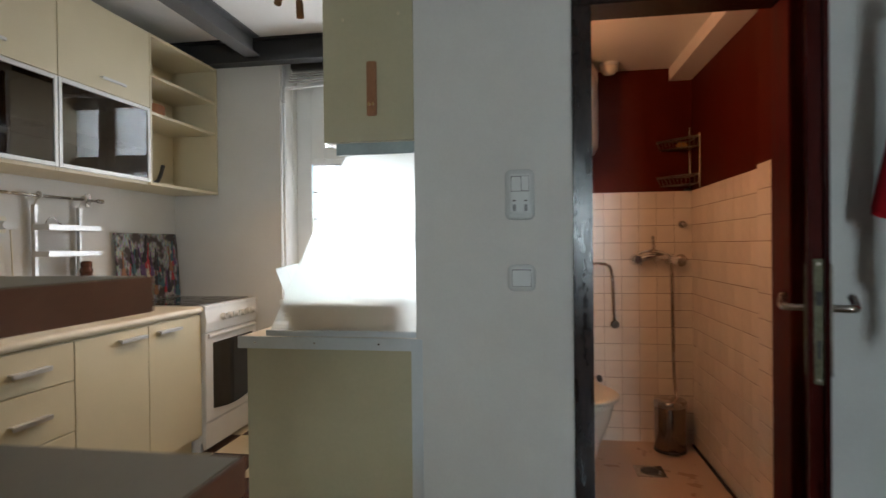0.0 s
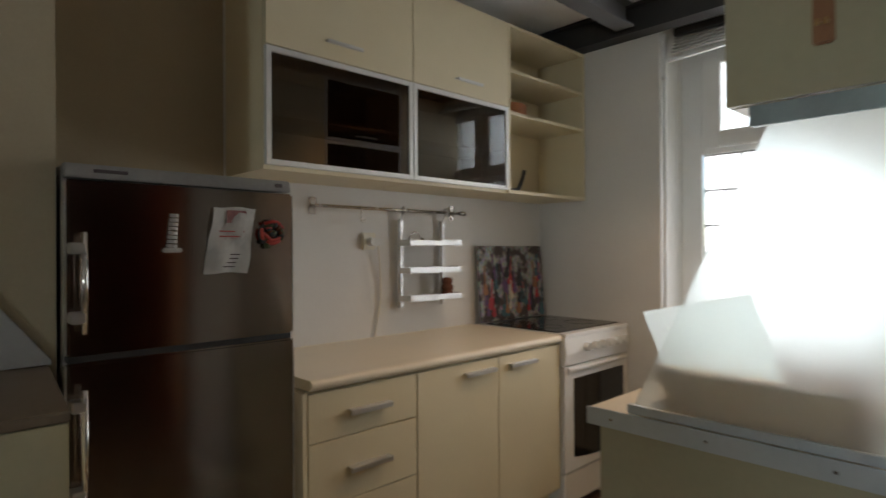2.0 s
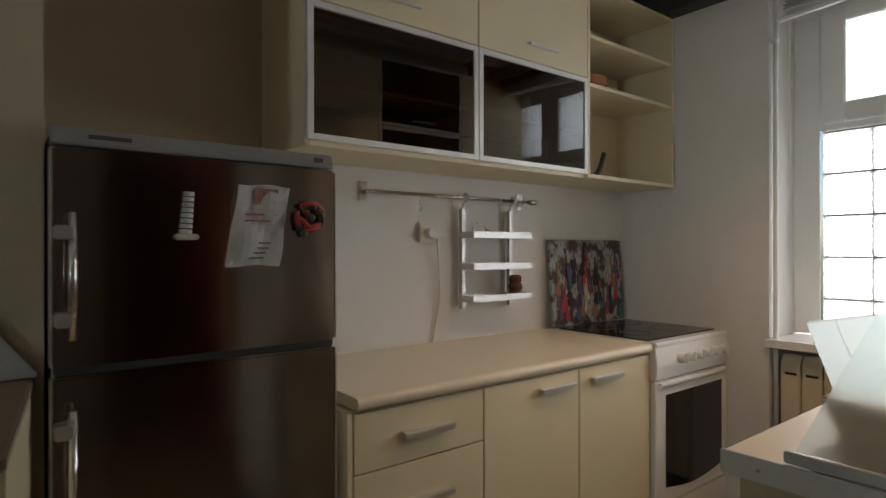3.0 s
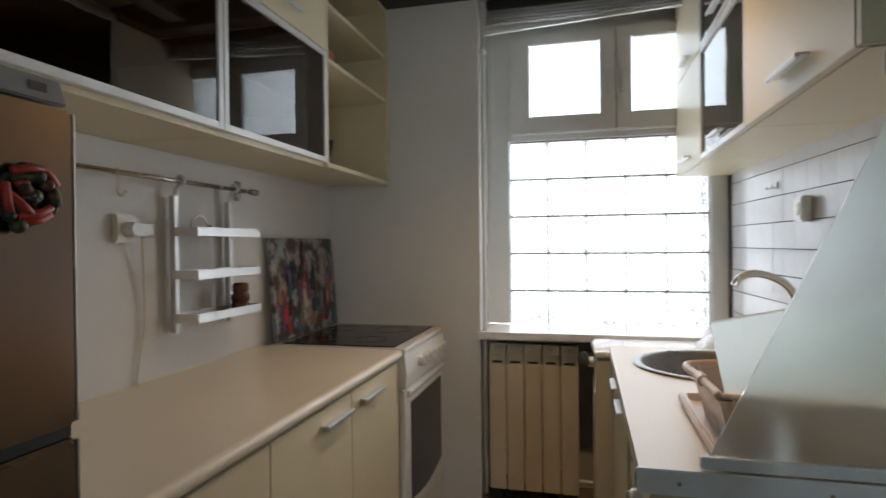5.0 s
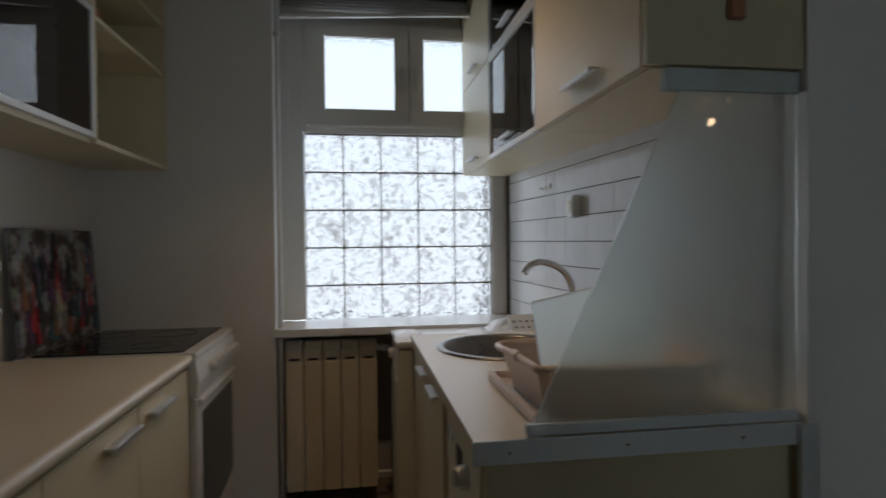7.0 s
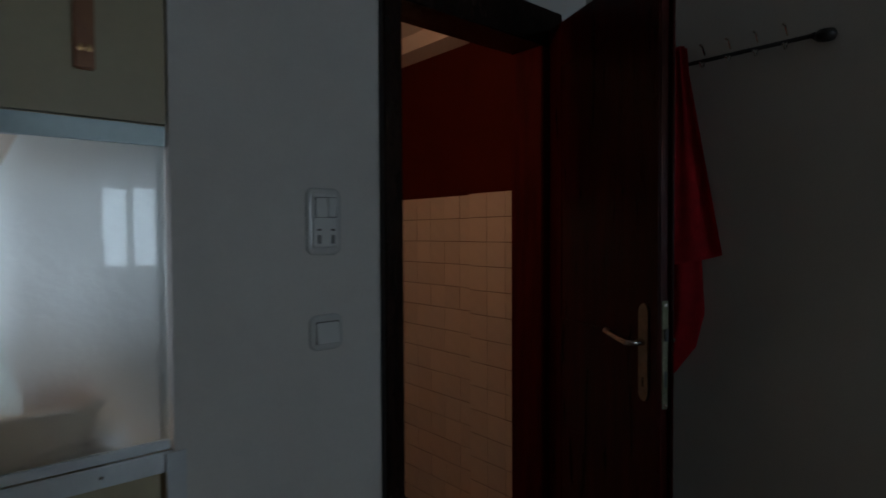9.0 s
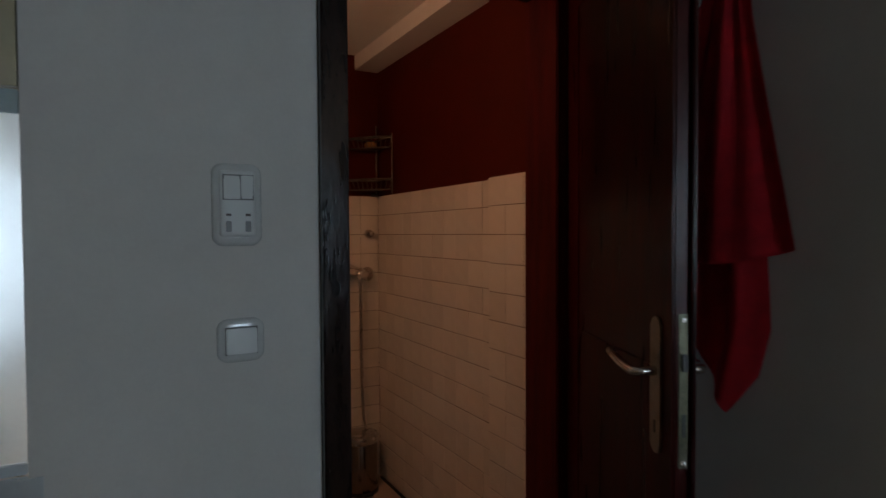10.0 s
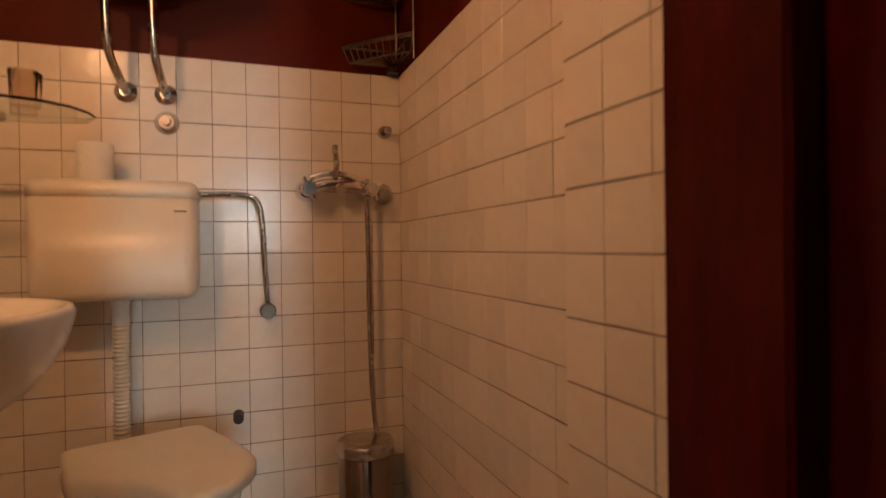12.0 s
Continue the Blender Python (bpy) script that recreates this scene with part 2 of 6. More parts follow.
DARK_GLASS = glass("dark_brown_glass", (0.075, 0.036, 0.019), 0.0, 0.010, 7, 1.68)
CLEAR = glass("clear_glass", (0.88, 0.97, 0.93), 0.02)
TUMBLER = glass("tumbler_glass", (0.95, 0.90, 0.85), 0.04, ior=1.12)
MILKY = glass("milky_glass", (0.74, 0.80, 0.78), 0.6)
MILKY.node_tree.nodes["Principled BSDF"].inputs["Transmission Weight"].default_value = 0.7
WRAP = glass("plastic_wrap", (0.97, 0.98, 1.0), 0.08, 0.8, 30, 1.3)
PARQUET = material("oiled_oak_parquet", (0.22, 0.13, 0.07), 0.12, var=0.25, scale=3, fine=30, bump=0.03, stretch=(1.0, 12, 12), random_amount=0.4)
RED_SEAT = material("red_seat_fabric", (0.42, 0.03, 0.03), 0.9, var=0.15, scale=10, fine=200, bump=0.2)
LAMP_GLOW = emitter("lamp_glow", (1.0, 0.62, 0.32), 4.0)

# ---- mesh helpers ----
LAYOUT = [Matrix.Identity(4)]  # where the measures of the section being built lie in the flat


def thing(name, at, label="", category="", group="", kind=""):
    ob = new(name)
    ob.empty_display_size = 0.1
    ob.location = LAYOUT[0] @ Vector(at)
    return tagged(ob, label, category, group, kind)


def origin(ob):
    p = Vector((0, 0, 0))
    while ob:
        p += ob.location
        ob = ob.parent
    return p


def part(name, bm, mat, parent=None, label="", smooth=False, shadow=True):
    """Links bm (built in world places) as one mesh under parent."""
    me = bpy.data.meshes.new(name)
    bmesh.ops.transform(bm, matrix=LAYOUT[0], verts=bm.verts)
    if parent:
        bmesh.ops.translate(bm, verts=bm.verts, vec=-origin(parent))
    bmesh.ops.recalc_face_normals(bm, faces=bm.faces)
    bm.to_mesh(me)
    bm.free()
    me.materials.append(mat)
    if smooth:
        for p in me.polygons:
            p.use_smooth = True
    ob = new(name, me)
    ob.parent = parent
    ob.visible_shadow = shadow
    if label:
        ob["label"] = label
    return ob


def single(name, bm, mat, label="", category="", group="", kind="", smooth=False, shadow=True):
    """A thing that is one mesh."""
    return tagged(part(name, bm, mat, None, "", smooth, shadow), label, category, group, kind)


def box(x0, x1, y0, y1, z0, z1, bevel=0.0, bm=None, seg=2):
    own = bmesh.new()
    r = bmesh.ops.create_cube(own, size=1)
    for v in r["verts"]:
        v.co = Vector((x0 + (v.co.x + 0.5) * (x1 - x0), y0 + (v.co.y + 0.5) * (y1 - y0), z0 + (v.co.z + 0.5) * (z1 - z0)))
    if bevel:
        bmesh.ops.bevel(own, geom=own.edges[:], offset=bevel, segments=seg, affect="EDGES")
    return merged(own, bm)


def merged(own, bm):
    if bm is None:
        return own
    me = bpy.data.meshes.new("tmp")
    own.to_mesh(me)
    own.free()
    bm.from_mesh(me)
    bpy.data.meshes.remove(me)
    return bm


def turned(bm, m):
    bmesh.ops.transform(bm, matrix=m, verts=bm.verts)
    return bm


def cyl(p0, p1, r0, r1=None, seg=20, bm=None, bevel=0.0):
    own = bmesh.new()
    a, b = Vector(p0), Vector(p1)
    r1 = r0 if r1 is None else r1
    bmesh.ops.create_cone(own, cap_ends=True, segments=seg, radius1=r0, radius2=r1, depth=(b - a).length)
    if bevel:
        rim = [e for e in own.edges if abs(e.verts[0].co.z - e.verts[1].co.z) < 1e-6]
        bmesh.ops.bevel(own, geom=rim, offset=bevel, segments=2, affect="EDGES")
    q = (b - a).to_track_quat("Z", "Y").to_matrix().to_4x4()
    turned(own, Matrix.Translation((a + b) / 2) @ q)
    return merged(own, bm)


def tube(points, r, seg=10, bm=None, steps=6):
    """A bent round rod through the points, rounded by a spline."""
    pts = [Vector(p) for p in points]
    line = []
    for i in range(len(pts) - 1):
        p0, p1, p2, p3 = pts[max(i - 1, 0)], pts[i], pts[i + 1], pts[min(i + 2, len(pts) - 1)]
        for k in range(steps):
            u = k / steps
            line.append(0.5 * (2 * p1 + (p2 - p0) * u + (2 * p0 - 5 * p1 + 4 * p2 - p3) * u * u + (3 * p1 - p0 - 3 * p2 + p3) * u ** 3))
    line.append(pts[-1])
    own = bmesh.new()
    rings = []
    side = None
    for i, p in enumerate(line):
        d = (line[min(i + 1, len(line) - 1)] - line[max(i - 1, 0)]).normalized()
        if side is None:
            side = d.orthogonal().normalized()
        side = (side - d * side.dot(d)).normalized()
        up = d.cross(side)
        rings.append([own.verts.new(p + r * (math.cos(a) * side + math.sin(a) * up)) for a in [2 * math.pi * k / seg for k in range(seg)]])
    for a, b in zip(rings, rings[1:]):
        for k in range(seg):
            own.faces.new((a[k], a[(k + 1) % seg], b[(k + 1) % seg], b[k]))
    own.faces.new(rings[0])
    own.faces.new(rings[-1])
    return merged(own, bm)


def lathe(profile, at, seg=32, bm=None, scale=(1, 1, 1)):
    """Turns (radius, height) pairs round the vertical through at."""
    own = bmesh.new()
    rings = []
    for r, h in profile:
        if r < 1e-5:
            rings.append([own.verts.new((0, 0, h))])
        else:
            rings.append([own.verts.new((r * math.cos(2 * math.pi * k / seg), r * math.sin(2 * math.pi * k / seg), h)) for k in range(seg)])
    for a, b in zip(rings, rings[1:]):
        for k in range(seg):
            j = (k + 1) % seg
            if len(a) == 1 and len(b) > 1:
                own.faces.new((a[0], b[j], b[k]))
            elif len(b) == 1 and len(a) > 1:
                own.faces.new((a[k], a[j], b[0]))
            elif len(a) > 1:
                own.faces.new((a[k], a[j], b[j], b[k]))
    turned(own, Matrix.Translation(at) @ Matrix.Diagonal((*scale, 1)))
    return merged(own, bm)


def prism(outline, axis, lo, hi, bevel=0.0, bm=None):
    """Outline of 2D points pushed along an axis: 'x' (y, z), 'y' (x, z), 'z' (x, y)."""
    own = bmesh.new()

    def put(p, h):
        return {"x": (h, p[0], p[1]), "y": (p[0], h, p[1]), "z": (p[0], p[1], h)}[axis]

    a = [own.verts.new(put(p, lo)) for p in outline]
    b = [own.verts.new(put(p, hi)) for p in outline]
    own.faces.new(a)
    own.faces.new(b)
    for i in range(len(a)):
        j = (i + 1) % len(a)
        own.faces.new((a[i], a[j], b[j], b[i]))
    if bevel:
        bmesh.ops.bevel(own, geom=own.edges[:], offset=bevel, segments=2, affect="EDGES")
    return merged(own, bm)


def wall(name, x0, x1, y0, y1, z0, z1, mat, label):
    return single(name, box(x0, x1, y0, y1, z0, z1), mat, label, "wall", "", "structure")


def tile_field(parent, axis, face, u0, v0, nu, nv, pitch, mat, thick=0.006, joint=0.003, sign=1, skip=None, name="tile", side_joint=None):
    """Glazed tiles as parts: on a wall facing along axis at face; u runs along the wall, v up. They share one mesh."""
    s = pitch - joint
    w = pitch - (joint if side_joint is None else side_joint)
    if axis == "y":
        bm = box(0, w, 0, thick * sign, 0, s) if sign > 0 else box(0, w, thick * sign, 0, 0, s)
    else:
        bm = box(0, thick * sign, 0, w, 0, s) if sign > 0 else box(thick * sign, 0, 0, w, 0, s)
    bmesh.ops.recalc_face_normals(bm, faces=bm.faces)
    bmesh.ops.bevel(bm, geom=bm.edges[:], offset=0.0009, segments=1, affect="EDGES")
    me = bpy.data.meshes.new(name)
    bm.to_mesh(me)
    bm.free()
    me.materials.append(mat)
    o = origin(parent)
    for i in range(nu):
        for k in range(nv):
            if skip and skip(i, k):
                continue
            ob = new(name, me)
            ob.parent = parent
            u, v = u0 + i * pitch + (joint if side_joint is None else side_joint) / 2, v0 + k * pitch + joint / 2
            w = random.uniform(-0.0006, 0.0006)
            p = Vector((u, face + w, v)) if axis == "y" else Vector((face + w, u, v))
            ob.location = p - o
            ob.rotation_euler = [random.uniform(-0.004, 0.004) for _ in range(3)]


# ---- structure ----
LX, RX, EY, CZ = -3.045, -0.965, 4.645, 2.74   # left wall, tiled right wall, end wall, ceiling
BX0, BX1, BY1, BZ, BC = -0.725, 0.561, 4.545, 0.003, 2.36  # bathroom walls, back wall, floor, ceiling

wall("wall_left", LX - 0.15, LX, 2.49, 5.2, 0, CZ, WALL, "matt white painted kitchen wall beside the cabinets")
# Carries wall_left on towards the living side in a darker beige.
wall("wall_left_niche", LX - 0.15, LX, 1.812, 2.49, 0, CZ, BEIGE, "beige wall of the fridge niche")
wall("wall_left_living", LX - 0.15, -2.47, -3.75, 1.812, 0, CZ, BEIGE, "beige wall beside the fridge niche")
wall("wall_end_pier", LX, -2.215, EY, 5.2, 0, CZ, WALL, "white painted wall pier beside the window niche")
wall("wall_end_right", -1.065, -0.90, 4.955, 5.2, 0, CZ, WALL, "white window jamb beside the glass blocks")
wall("wall_end_lintel", -2.215, -1.065, 4.955, 5.2, 2.5, CZ, WALL, "white lintel over the kitchen window")
wall("wall_end_parapet", -2.215, -1.065, 4.955, 5.2, 0, 0.845, WALL, "white wall under the window behind the radiator")
WN, WF = (-0.862, 2.935), (-0.976, 4.955)  # near and far end of the slightly slanting sink wall


def sink_wall_x(y):
    return WN[0] + (y - WN[1]) * (WF[0] - WN[0]) / (WF[1] - WN[1])


kitchen_tile_wall = single("wall_partition", prism([(sink_wall_x(2.976), 2.976), (BX0, 2.976), (BX0, 5.2), (sink_wall_x(5.2), 5.2)], "z", 0, CZ), WALL, "partition wall with white glazed tiles above the sink", "wall", "", "structure")
wall("wall_switch", -0.870, -0.279, 2.895, 2.975, 0, CZ, WALL, "pale painted wall end with two light switches")
wall("wall_over_door", -0.279, 0.75, 2.895, 2.975, 2.259, CZ, WALL, "pale painted wall over the bathroom door")
wall("wall_beside_door", 0.561, 0.75, 2.895, 2.975, 0, 2.259, WALL, "wall strip beside the door frame")
wall("wall_towel", 0.75, 0.90, 1.40, 2.975, 0, CZ, WALL, "grey-white painted wall behind the hook rail")
wall("wall_living_return", 0.90, 2.4, 1.40, 1.55, 0, CZ, LIVING, "painted wall of the living room")
wall("wall_living_right", 2.4, 2.55, -3.75, 1.55, 0, CZ, LIVING, "painted wall of the living room")
for nm, a in (("wall_back_a", (-2.47, 0.08, 0, CZ)), ("wall_back_b", (0.76, 2.4, 0, CZ)), ("wall_back_c", (0.08, 0.76, 0, 0.98)), ("wall_back_d", (0.08, 0.76, 2.04, CZ))):
    wall(nm, a[0], a[1], -3.75, -3.60, a[2], a[3], LIVING, "painted living room wall round the window")
single("ceiling", box(LX - 0.15, 2.55, -3.75, 5.2, CZ, CZ + 0.1), CEIL, "flat white painted ceiling", "ceiling", "", "structure")
single("ceiling_bathroom", box(BX0, BX1 + 0.1, 2.976, BY1 + 0.1, BC, BC + 0.08), CEIL, "white painted bathroom ceiling", "ceiling", "", "structure")
single("ceiling_beam_bathroom", box(0.427, BX1, 2.976, BY1, 2.281, BC - 0.002), CEIL, "boxed white duct along the bathroom ceiling", "beam", "", "structure")

bath_back = wall("wall_bathroom_back", BX0, BX1 + 0.25, BY1, BY1 + 0.15, 0, BC + 0.1, RED, "bathroom wall, cream tiles below dark red paint")
bath_right = wall("wall_bathroom_right", BX1, BX1 + 0.25, 2.976, BY1, 0, BC + 0.1, RED, "bathroom wall, cream tiles below dark red paint")
bath_pier = wall("wall_bathroom_pier", 0.508, BX1, 3.03, 3.336, 0, 2.28, RED, "thickened tiled strip of bathroom wall by the door")
bath_left = single("wall_bathroom_left", box(BX0, BX0 + 0.004, 2.976, BY1, 0, BC), RED, "bathroom wall, cream tiles below dark red paint", "wall", "", "structure")

floor = single("floor", box(LX - 0.15, 2.55, -3.75, 5.2, -0.1, -0.006), SCREED, "floor of cream and dark brown tiles laid chequered", "floor", "", "structure")
single("floor_bathroom", box(BX0, BX1, 2.95, BY1, -0.0055, BZ), BATH_FLOOR, "raised beige bathroom floor", "floor", "", "structure")

# steel gallery beams under the ceiling
def i_beam(name, axis, c, lo, hi, z0, z1, w, mat, label):
    t = 0.012
    out = [(c - w / 2, z0), (c + w / 2, z0), (c + w / 2, z0 + t), (c + t / 2, z0 + t), (c + t / 2, z1 - t), (c + w / 2, z1 - t), (c + w / 2, z1),
           (c - w / 2, z1), (c - w / 2, z1 - t), (c - t / 2, z1 - t), (c - t / 2, z0 + t), (c - w / 2, z0 + t)]
    return single(name, prism(out, axis, lo, hi), mat, label, "beam", "", "structure")


i_beam("beam_1", "y", -2.36, 0.5, 4.53, 2.60, CZ, 0.11, BEAM, "grey painted steel beam under the ceiling")
i_beam("beam_2", "y", -1.45, 0.5, 4.53, 2.60, CZ, 0.11, BEAM, "grey painted steel beam under the ceiling")
i_beam("beam_3", "x", 4.59, LX, RX, 2.57, CZ - 0.003, 0.11, BLACKSTEEL, "dark steel cross beam at the window wall")

# ---- kitchen: window ----
PB = 0.2056
gw = thing("window_1", (-1.58, 4.99, 0.86), "wall of clear wavy glass blocks in white mortar", "glass blocks", "", "structure")
BX_L, BZ_B = -2.097, 0.861
PALE_M, DARK_M = material("pale_mortar", (0.6, 0.6, 0.58), 0.8, bump=0.1), material("grey_mortar", (0.28, 0.28, 0.27), 0.8, bump=0.1)
for i in range(6):
    part("mortar_joint", box(BX_L + i * PB - 0.003, BX_L + i * PB + 0.003, 4.985, 5.045, BZ_B, BZ_B + 5 * PB), PALE_M, gw)
for k in range(6):
    part("mortar_joint", box(BX_L, BX_L + 5 * PB, 4.972, 5.048, BZ_B + k * PB - 0.004, BZ_B + k * PB + 0.004), DARK_M, gw)
for i in range(5):
    for k in range(5):
        x, z = BX_L + i * PB, BZ_B + k * PB
        part("glass_block", box(x + 0.0035, x + PB - 0.0035, 4.968, 5.052, z + 0.005, z + PB - 0.005, 0.008), BLOCK, gw, "", False, False)
wf = thing("window_2", (-1.58, 4.95, 1.9), "white two-sash tilt window with patterned panes", "window", "", "structure")
fr = bmesh.new()
for a in ((-2.10, -2.062, 1.893, 2.5), (-1.098, -1.06, 1.893, 2.5), (-2.062, -1.098, 1.893, 1.935), (-2.062, -1.098, 2.455, 2.5), (-1.552, -1.508, 1.935, 2.455)):
    box(a[0], a[1], 4.945, 5.03, a[2], a[3], 0.004, fr)
part("window_frame", fr, FRAME_W, wf)
for s0, s1 in ((-2.078, -1.5325), (-1.5285, -1.078)):
    sash = bmesh.new()
    p0, p1 = (-1.98, -1.61) if s0 < -1.8 else (-1.45, -1.175)
    for a in ((s0, p0, 1.922, 2.47), (p1, s1, 1.922, 2.47), (p0, p1, 1.922, 2.016), (p0, p1, 2.40, 2.47)):
        box(a[0], a[1], 4.905, 4.9435, a[2], a[3], 0.006, sash)
    so = part("sash", sash, FRAME_W, wf)
    part("pane", box(p0 - 0.005, p1 + 0.005, 4.922, 4.928, 2.01, 2.405), PANE_ROUGH, so, "", False, False)
    hx = s1 - 0.035 if s0 < -1.8 else s0 + 0.035
    hb = box(hx - 0.013, hx + 0.013, 4.893, 4.907, 2.17, 2.24, 0.003)
    box(hx - 0.009, hx + 0.009, 4.875, 4.893, 2.11, 2.21, 0.004, hb)
    part("window_handle", hb, PLASTIC, so)
# reveal lining and pipe at the pier corner
single("trim_1", box(-2.217, -2.10, 4.945, 4.953, 0.89, 2.5, 0), FRAME_W, "white reveal lining beside the window", "trim", "", "structure")
single("trim_2", box(-1.062, -0.985, 4.940, 4.953, 0.888, 2.5, 0.003), FRAME_W, "white window lining beside the tiled wall", "trim", "", "structure")
pipe = cyl((-2.195, 4.67, 0.05), (-2.195, 4.67, 2.56), 0.011)
cyl((-2.195, 4.67, 2.30), (-2.195, 4.67, 2.325), 0.017, bm=pipe)
single("heating_pipe", pipe, FRAME_W, "thin white heating pipe up the window niche corner", "pipe", smooth=True)
sill = prism([(-2.222, 4.61), (RX, 4.61), (RX, 4.953), (-1.067, 4.953), (-1.067, 4.968), (-2.105, 4.968), (-2.105, 4.952), (-2.213, 4.952), (-2.213, 4.65), (-2.222, 4.65)], "z", 0.848, 0.886, 0.004)
single("window_sill", sill, material("glossy_white_sill", (0.78, 0.79, 0.78), 0.12, var=0.03, bump=0.01), "glossy white window sill over the radiator", "window sill", "", "structure")
blind = thing("roller_blind", (-1.58, 4.72, 2.44), "rolled-up slatted blind over the window, bottom rail askew", "blind")
for k in range(5):
    part("slat", box(-2.19, -1.02, 4.74 + 0.012 * k, 4.775 + 0.012 * k, 2.475 + 0.022 * k, 2.478 + 0.022 * k), material("blind_slat", (0.25, 0.24, 0.22), 0.5) if k == 0 else bpy.data.materials["blind_slat"], blind)
part("headrail", box(-2.19, -1.02, 4.78, 4.84, 2.575, 2.62, 0.004), BLACKSTEEL, blind)
rail = turned(box(-0.60, 0.60, -0.012, 0.012, -0.009, 0.009, 0.003), Matrix.Translation((-1.60, 4.72, 2.452)) @ Matrix.Rotation(radians(-3.2), 4, "Y"))
part("bottom_rail", rail, FRAME_W, blind)
part("cord", tube([(-2.15, 4.72, 2.43), (-2.152, 4.722, 2.1), (-2.149, 4.72, 1.7)], 0.002, 6), FRAME_W, blind)

# radiator
rad = thing("radiator", (-1.95, 4.72, 0.0), "cream ribbed aluminium radiator under the window sill", "radiator")
for i in range(5):
    x = -2.178 + i * 0.09
    sec = box(x + 0.002, x + 0.088, 4.672, 4.684, 0.075, 0.72, 0.005)
    box(x + 0.036, x + 0.054, 4.684, 4.75, 0.09, 0.80, 0.004, sec)
    prism([(4.672, 0.735), (4.684, 0.735), (4.752, 0.80), (4.752, 0.812), (4.70, 0.812), (4.672, 0.77)], "x", x + 0.004, x + 0.086, 0.0, sec)
    part("section", sec, material("radiator_cream", (0.66, 0.58, 0.44), 0.35, var=0.05, bump=0.02) if i == 0 else bpy.data.materials["radiator_cream"], rad)
    part("grille_plate", box(x + 0.003, x + 0.087, 4.676, 4.690, 0.719, 0.736), bpy.data.materials["radiator_cream"], rad)
    part("grille", box(x + 0.020, x + 0.070, 4.6745, 4.6765, 0.722, 0.733), BLACK, rad)
for z in (0.13, 0.77):
    part("feed_pipe", cyl((-1.728, 4.715, z), (-1.66, 4.715, z), 0.011), FRAME_W, rad)
vb = cyl((-1.70, 4.715, 0.77), (-1.70, 4.665, 0.77), 0.018, seg=14)
part("valve", vb, PLASTIC, rad, "white radiator valve")
for x in (-2.09, -1.82):
    part("foot", box(x - 0.02, x + 0.02, 4.70, 4.95, 0.0, 0.09, 0.003), BLACK, rad)

# ---- kitchen: cabinets ----


def bar_handle(parent, p0, p1, out, size=0.012, mat=None):
    """Flat bar handle from p0 to p1 standing off along out."""
    a, b, o = Vector(p0), Vector(p1), Vector(out)
    d = (b - a).normalized()
    side = d.cross(o).normalized()
    bm = bmesh.new()
    m = Matrix((d, o.normalized(), side)).transposed().to_4x4()
    length = (b - a).length
    box(0, length, o.length - 0.009, o.length, -size / 2, size / 2, 0.003, bm)
    box(0.004, length - 0.004, 0.0, o.length - 0.007, size / 2 - 0.006 if side.z > 0 else -size / 2 + 0.001, size / 2 - 0.001 if side.z > 0 else -size / 2 + 0.006, 0.001, bm)
    turned(bm, Matrix.Translation(a) @ m)
    return part("handle", bm, mat or ALU, parent, "brushed aluminium bar handle")


def front(parent, x0, x1, y0, y1, z0, z1, name="door", mat=None, label=""):
    return part(name, box(x0, x1, y0, y1, z0, z1, 0.002), mat or CREAM, parent, label)


G = 0.002
base_group = "base units under the long worktop"
# drawer unit and two door units
dr = thing("drawer_cabinet", (-2.74, 2.755, 0), "cream laminate base unit with three drawers", "cabinet", base_group)
part("body", box(LX + 0.01, -2.452, 2.512, 3.0, 0.10, 0.862, 0.001, bm=box(LX + 0.05, -2.50, 2.52, 2.995, 0.0, 0.10)), CREAM_EDGE, dr)
part("side_panel", box(LX + 0.01, -2.43, 2.494, 2.510, 0.0, 0.862, 0.001), CREAM, dr)
for z0, z1, hz in ((0.687, 0.855, 0.770), (0.462, 0.683, 0.568), (0.12, 0.458, 0.345)):
    d = front(dr, -2.450, -2.430, 2.512 + G, 3.0 - G, z0, z1, "drawer_front")
    bar_handle(d, (-2.430, 2.668, hz), (-2.430, 2.858, hz), (0.030, 0, 0), 0.021, None)
for y0, y1, h0, h1 in ((3.0, 3.492, 3.262, 3.458), (3.492, 3.972, 3.557, 3.754)):
    cb = thing("base_cabinet", (-2.74, (y0 + y1) / 2, 0), "cream laminate base unit with one door", "cabinet", base_group)
    part("body", box(LX + 0.01, -2.452, y0 + 0.001, y1 - 0.001, 0.10, 0.862, 0.001, bm=box(LX + 0.05, -2.50, y0 + 0.004, y1 - 0.004, 0.0, 0.10)), CREAM_EDGE, cb)
    d = front(cb, -2.450, -2.430, y0 + G, y1 - G, 0.12, 0.855)
    bar_handle(d, (-2.430, h0, 0.807), (-2.430, h1, 0.807), (0.028, 0, 0), 0.018)
nose = [(-2.433 + 0.019 * math.cos(a), 0.885 + 0.019 * math.sin(a)) for a in [radians(-90 + 15 * k) for k in range(13)]]
wt = prism([(LX + 0.002, 0.866)] + nose + [(LX + 0.002, 0.904)], "y", 2.520, 3.972)
lwt = thing("worktop", (-2.72, 3.23, 0.866), "long cream laminate worktop with rounded front edge", "worktop")
part("top", wt, WORKTOP, lwt)
part("end_edge", box(LX + 0.004, -2.424, 2.5175, 2.5195, 0.868, 0.902), CREAM_EDGE, lwt, "cream edge band")
part("wall_seal", box(LX + 0.001, LX + 0.006, 2.522, 3.97, 0.9045, 0.908), OLD_WARM_PLASTIC, lwt, "thin pale sealing bead")

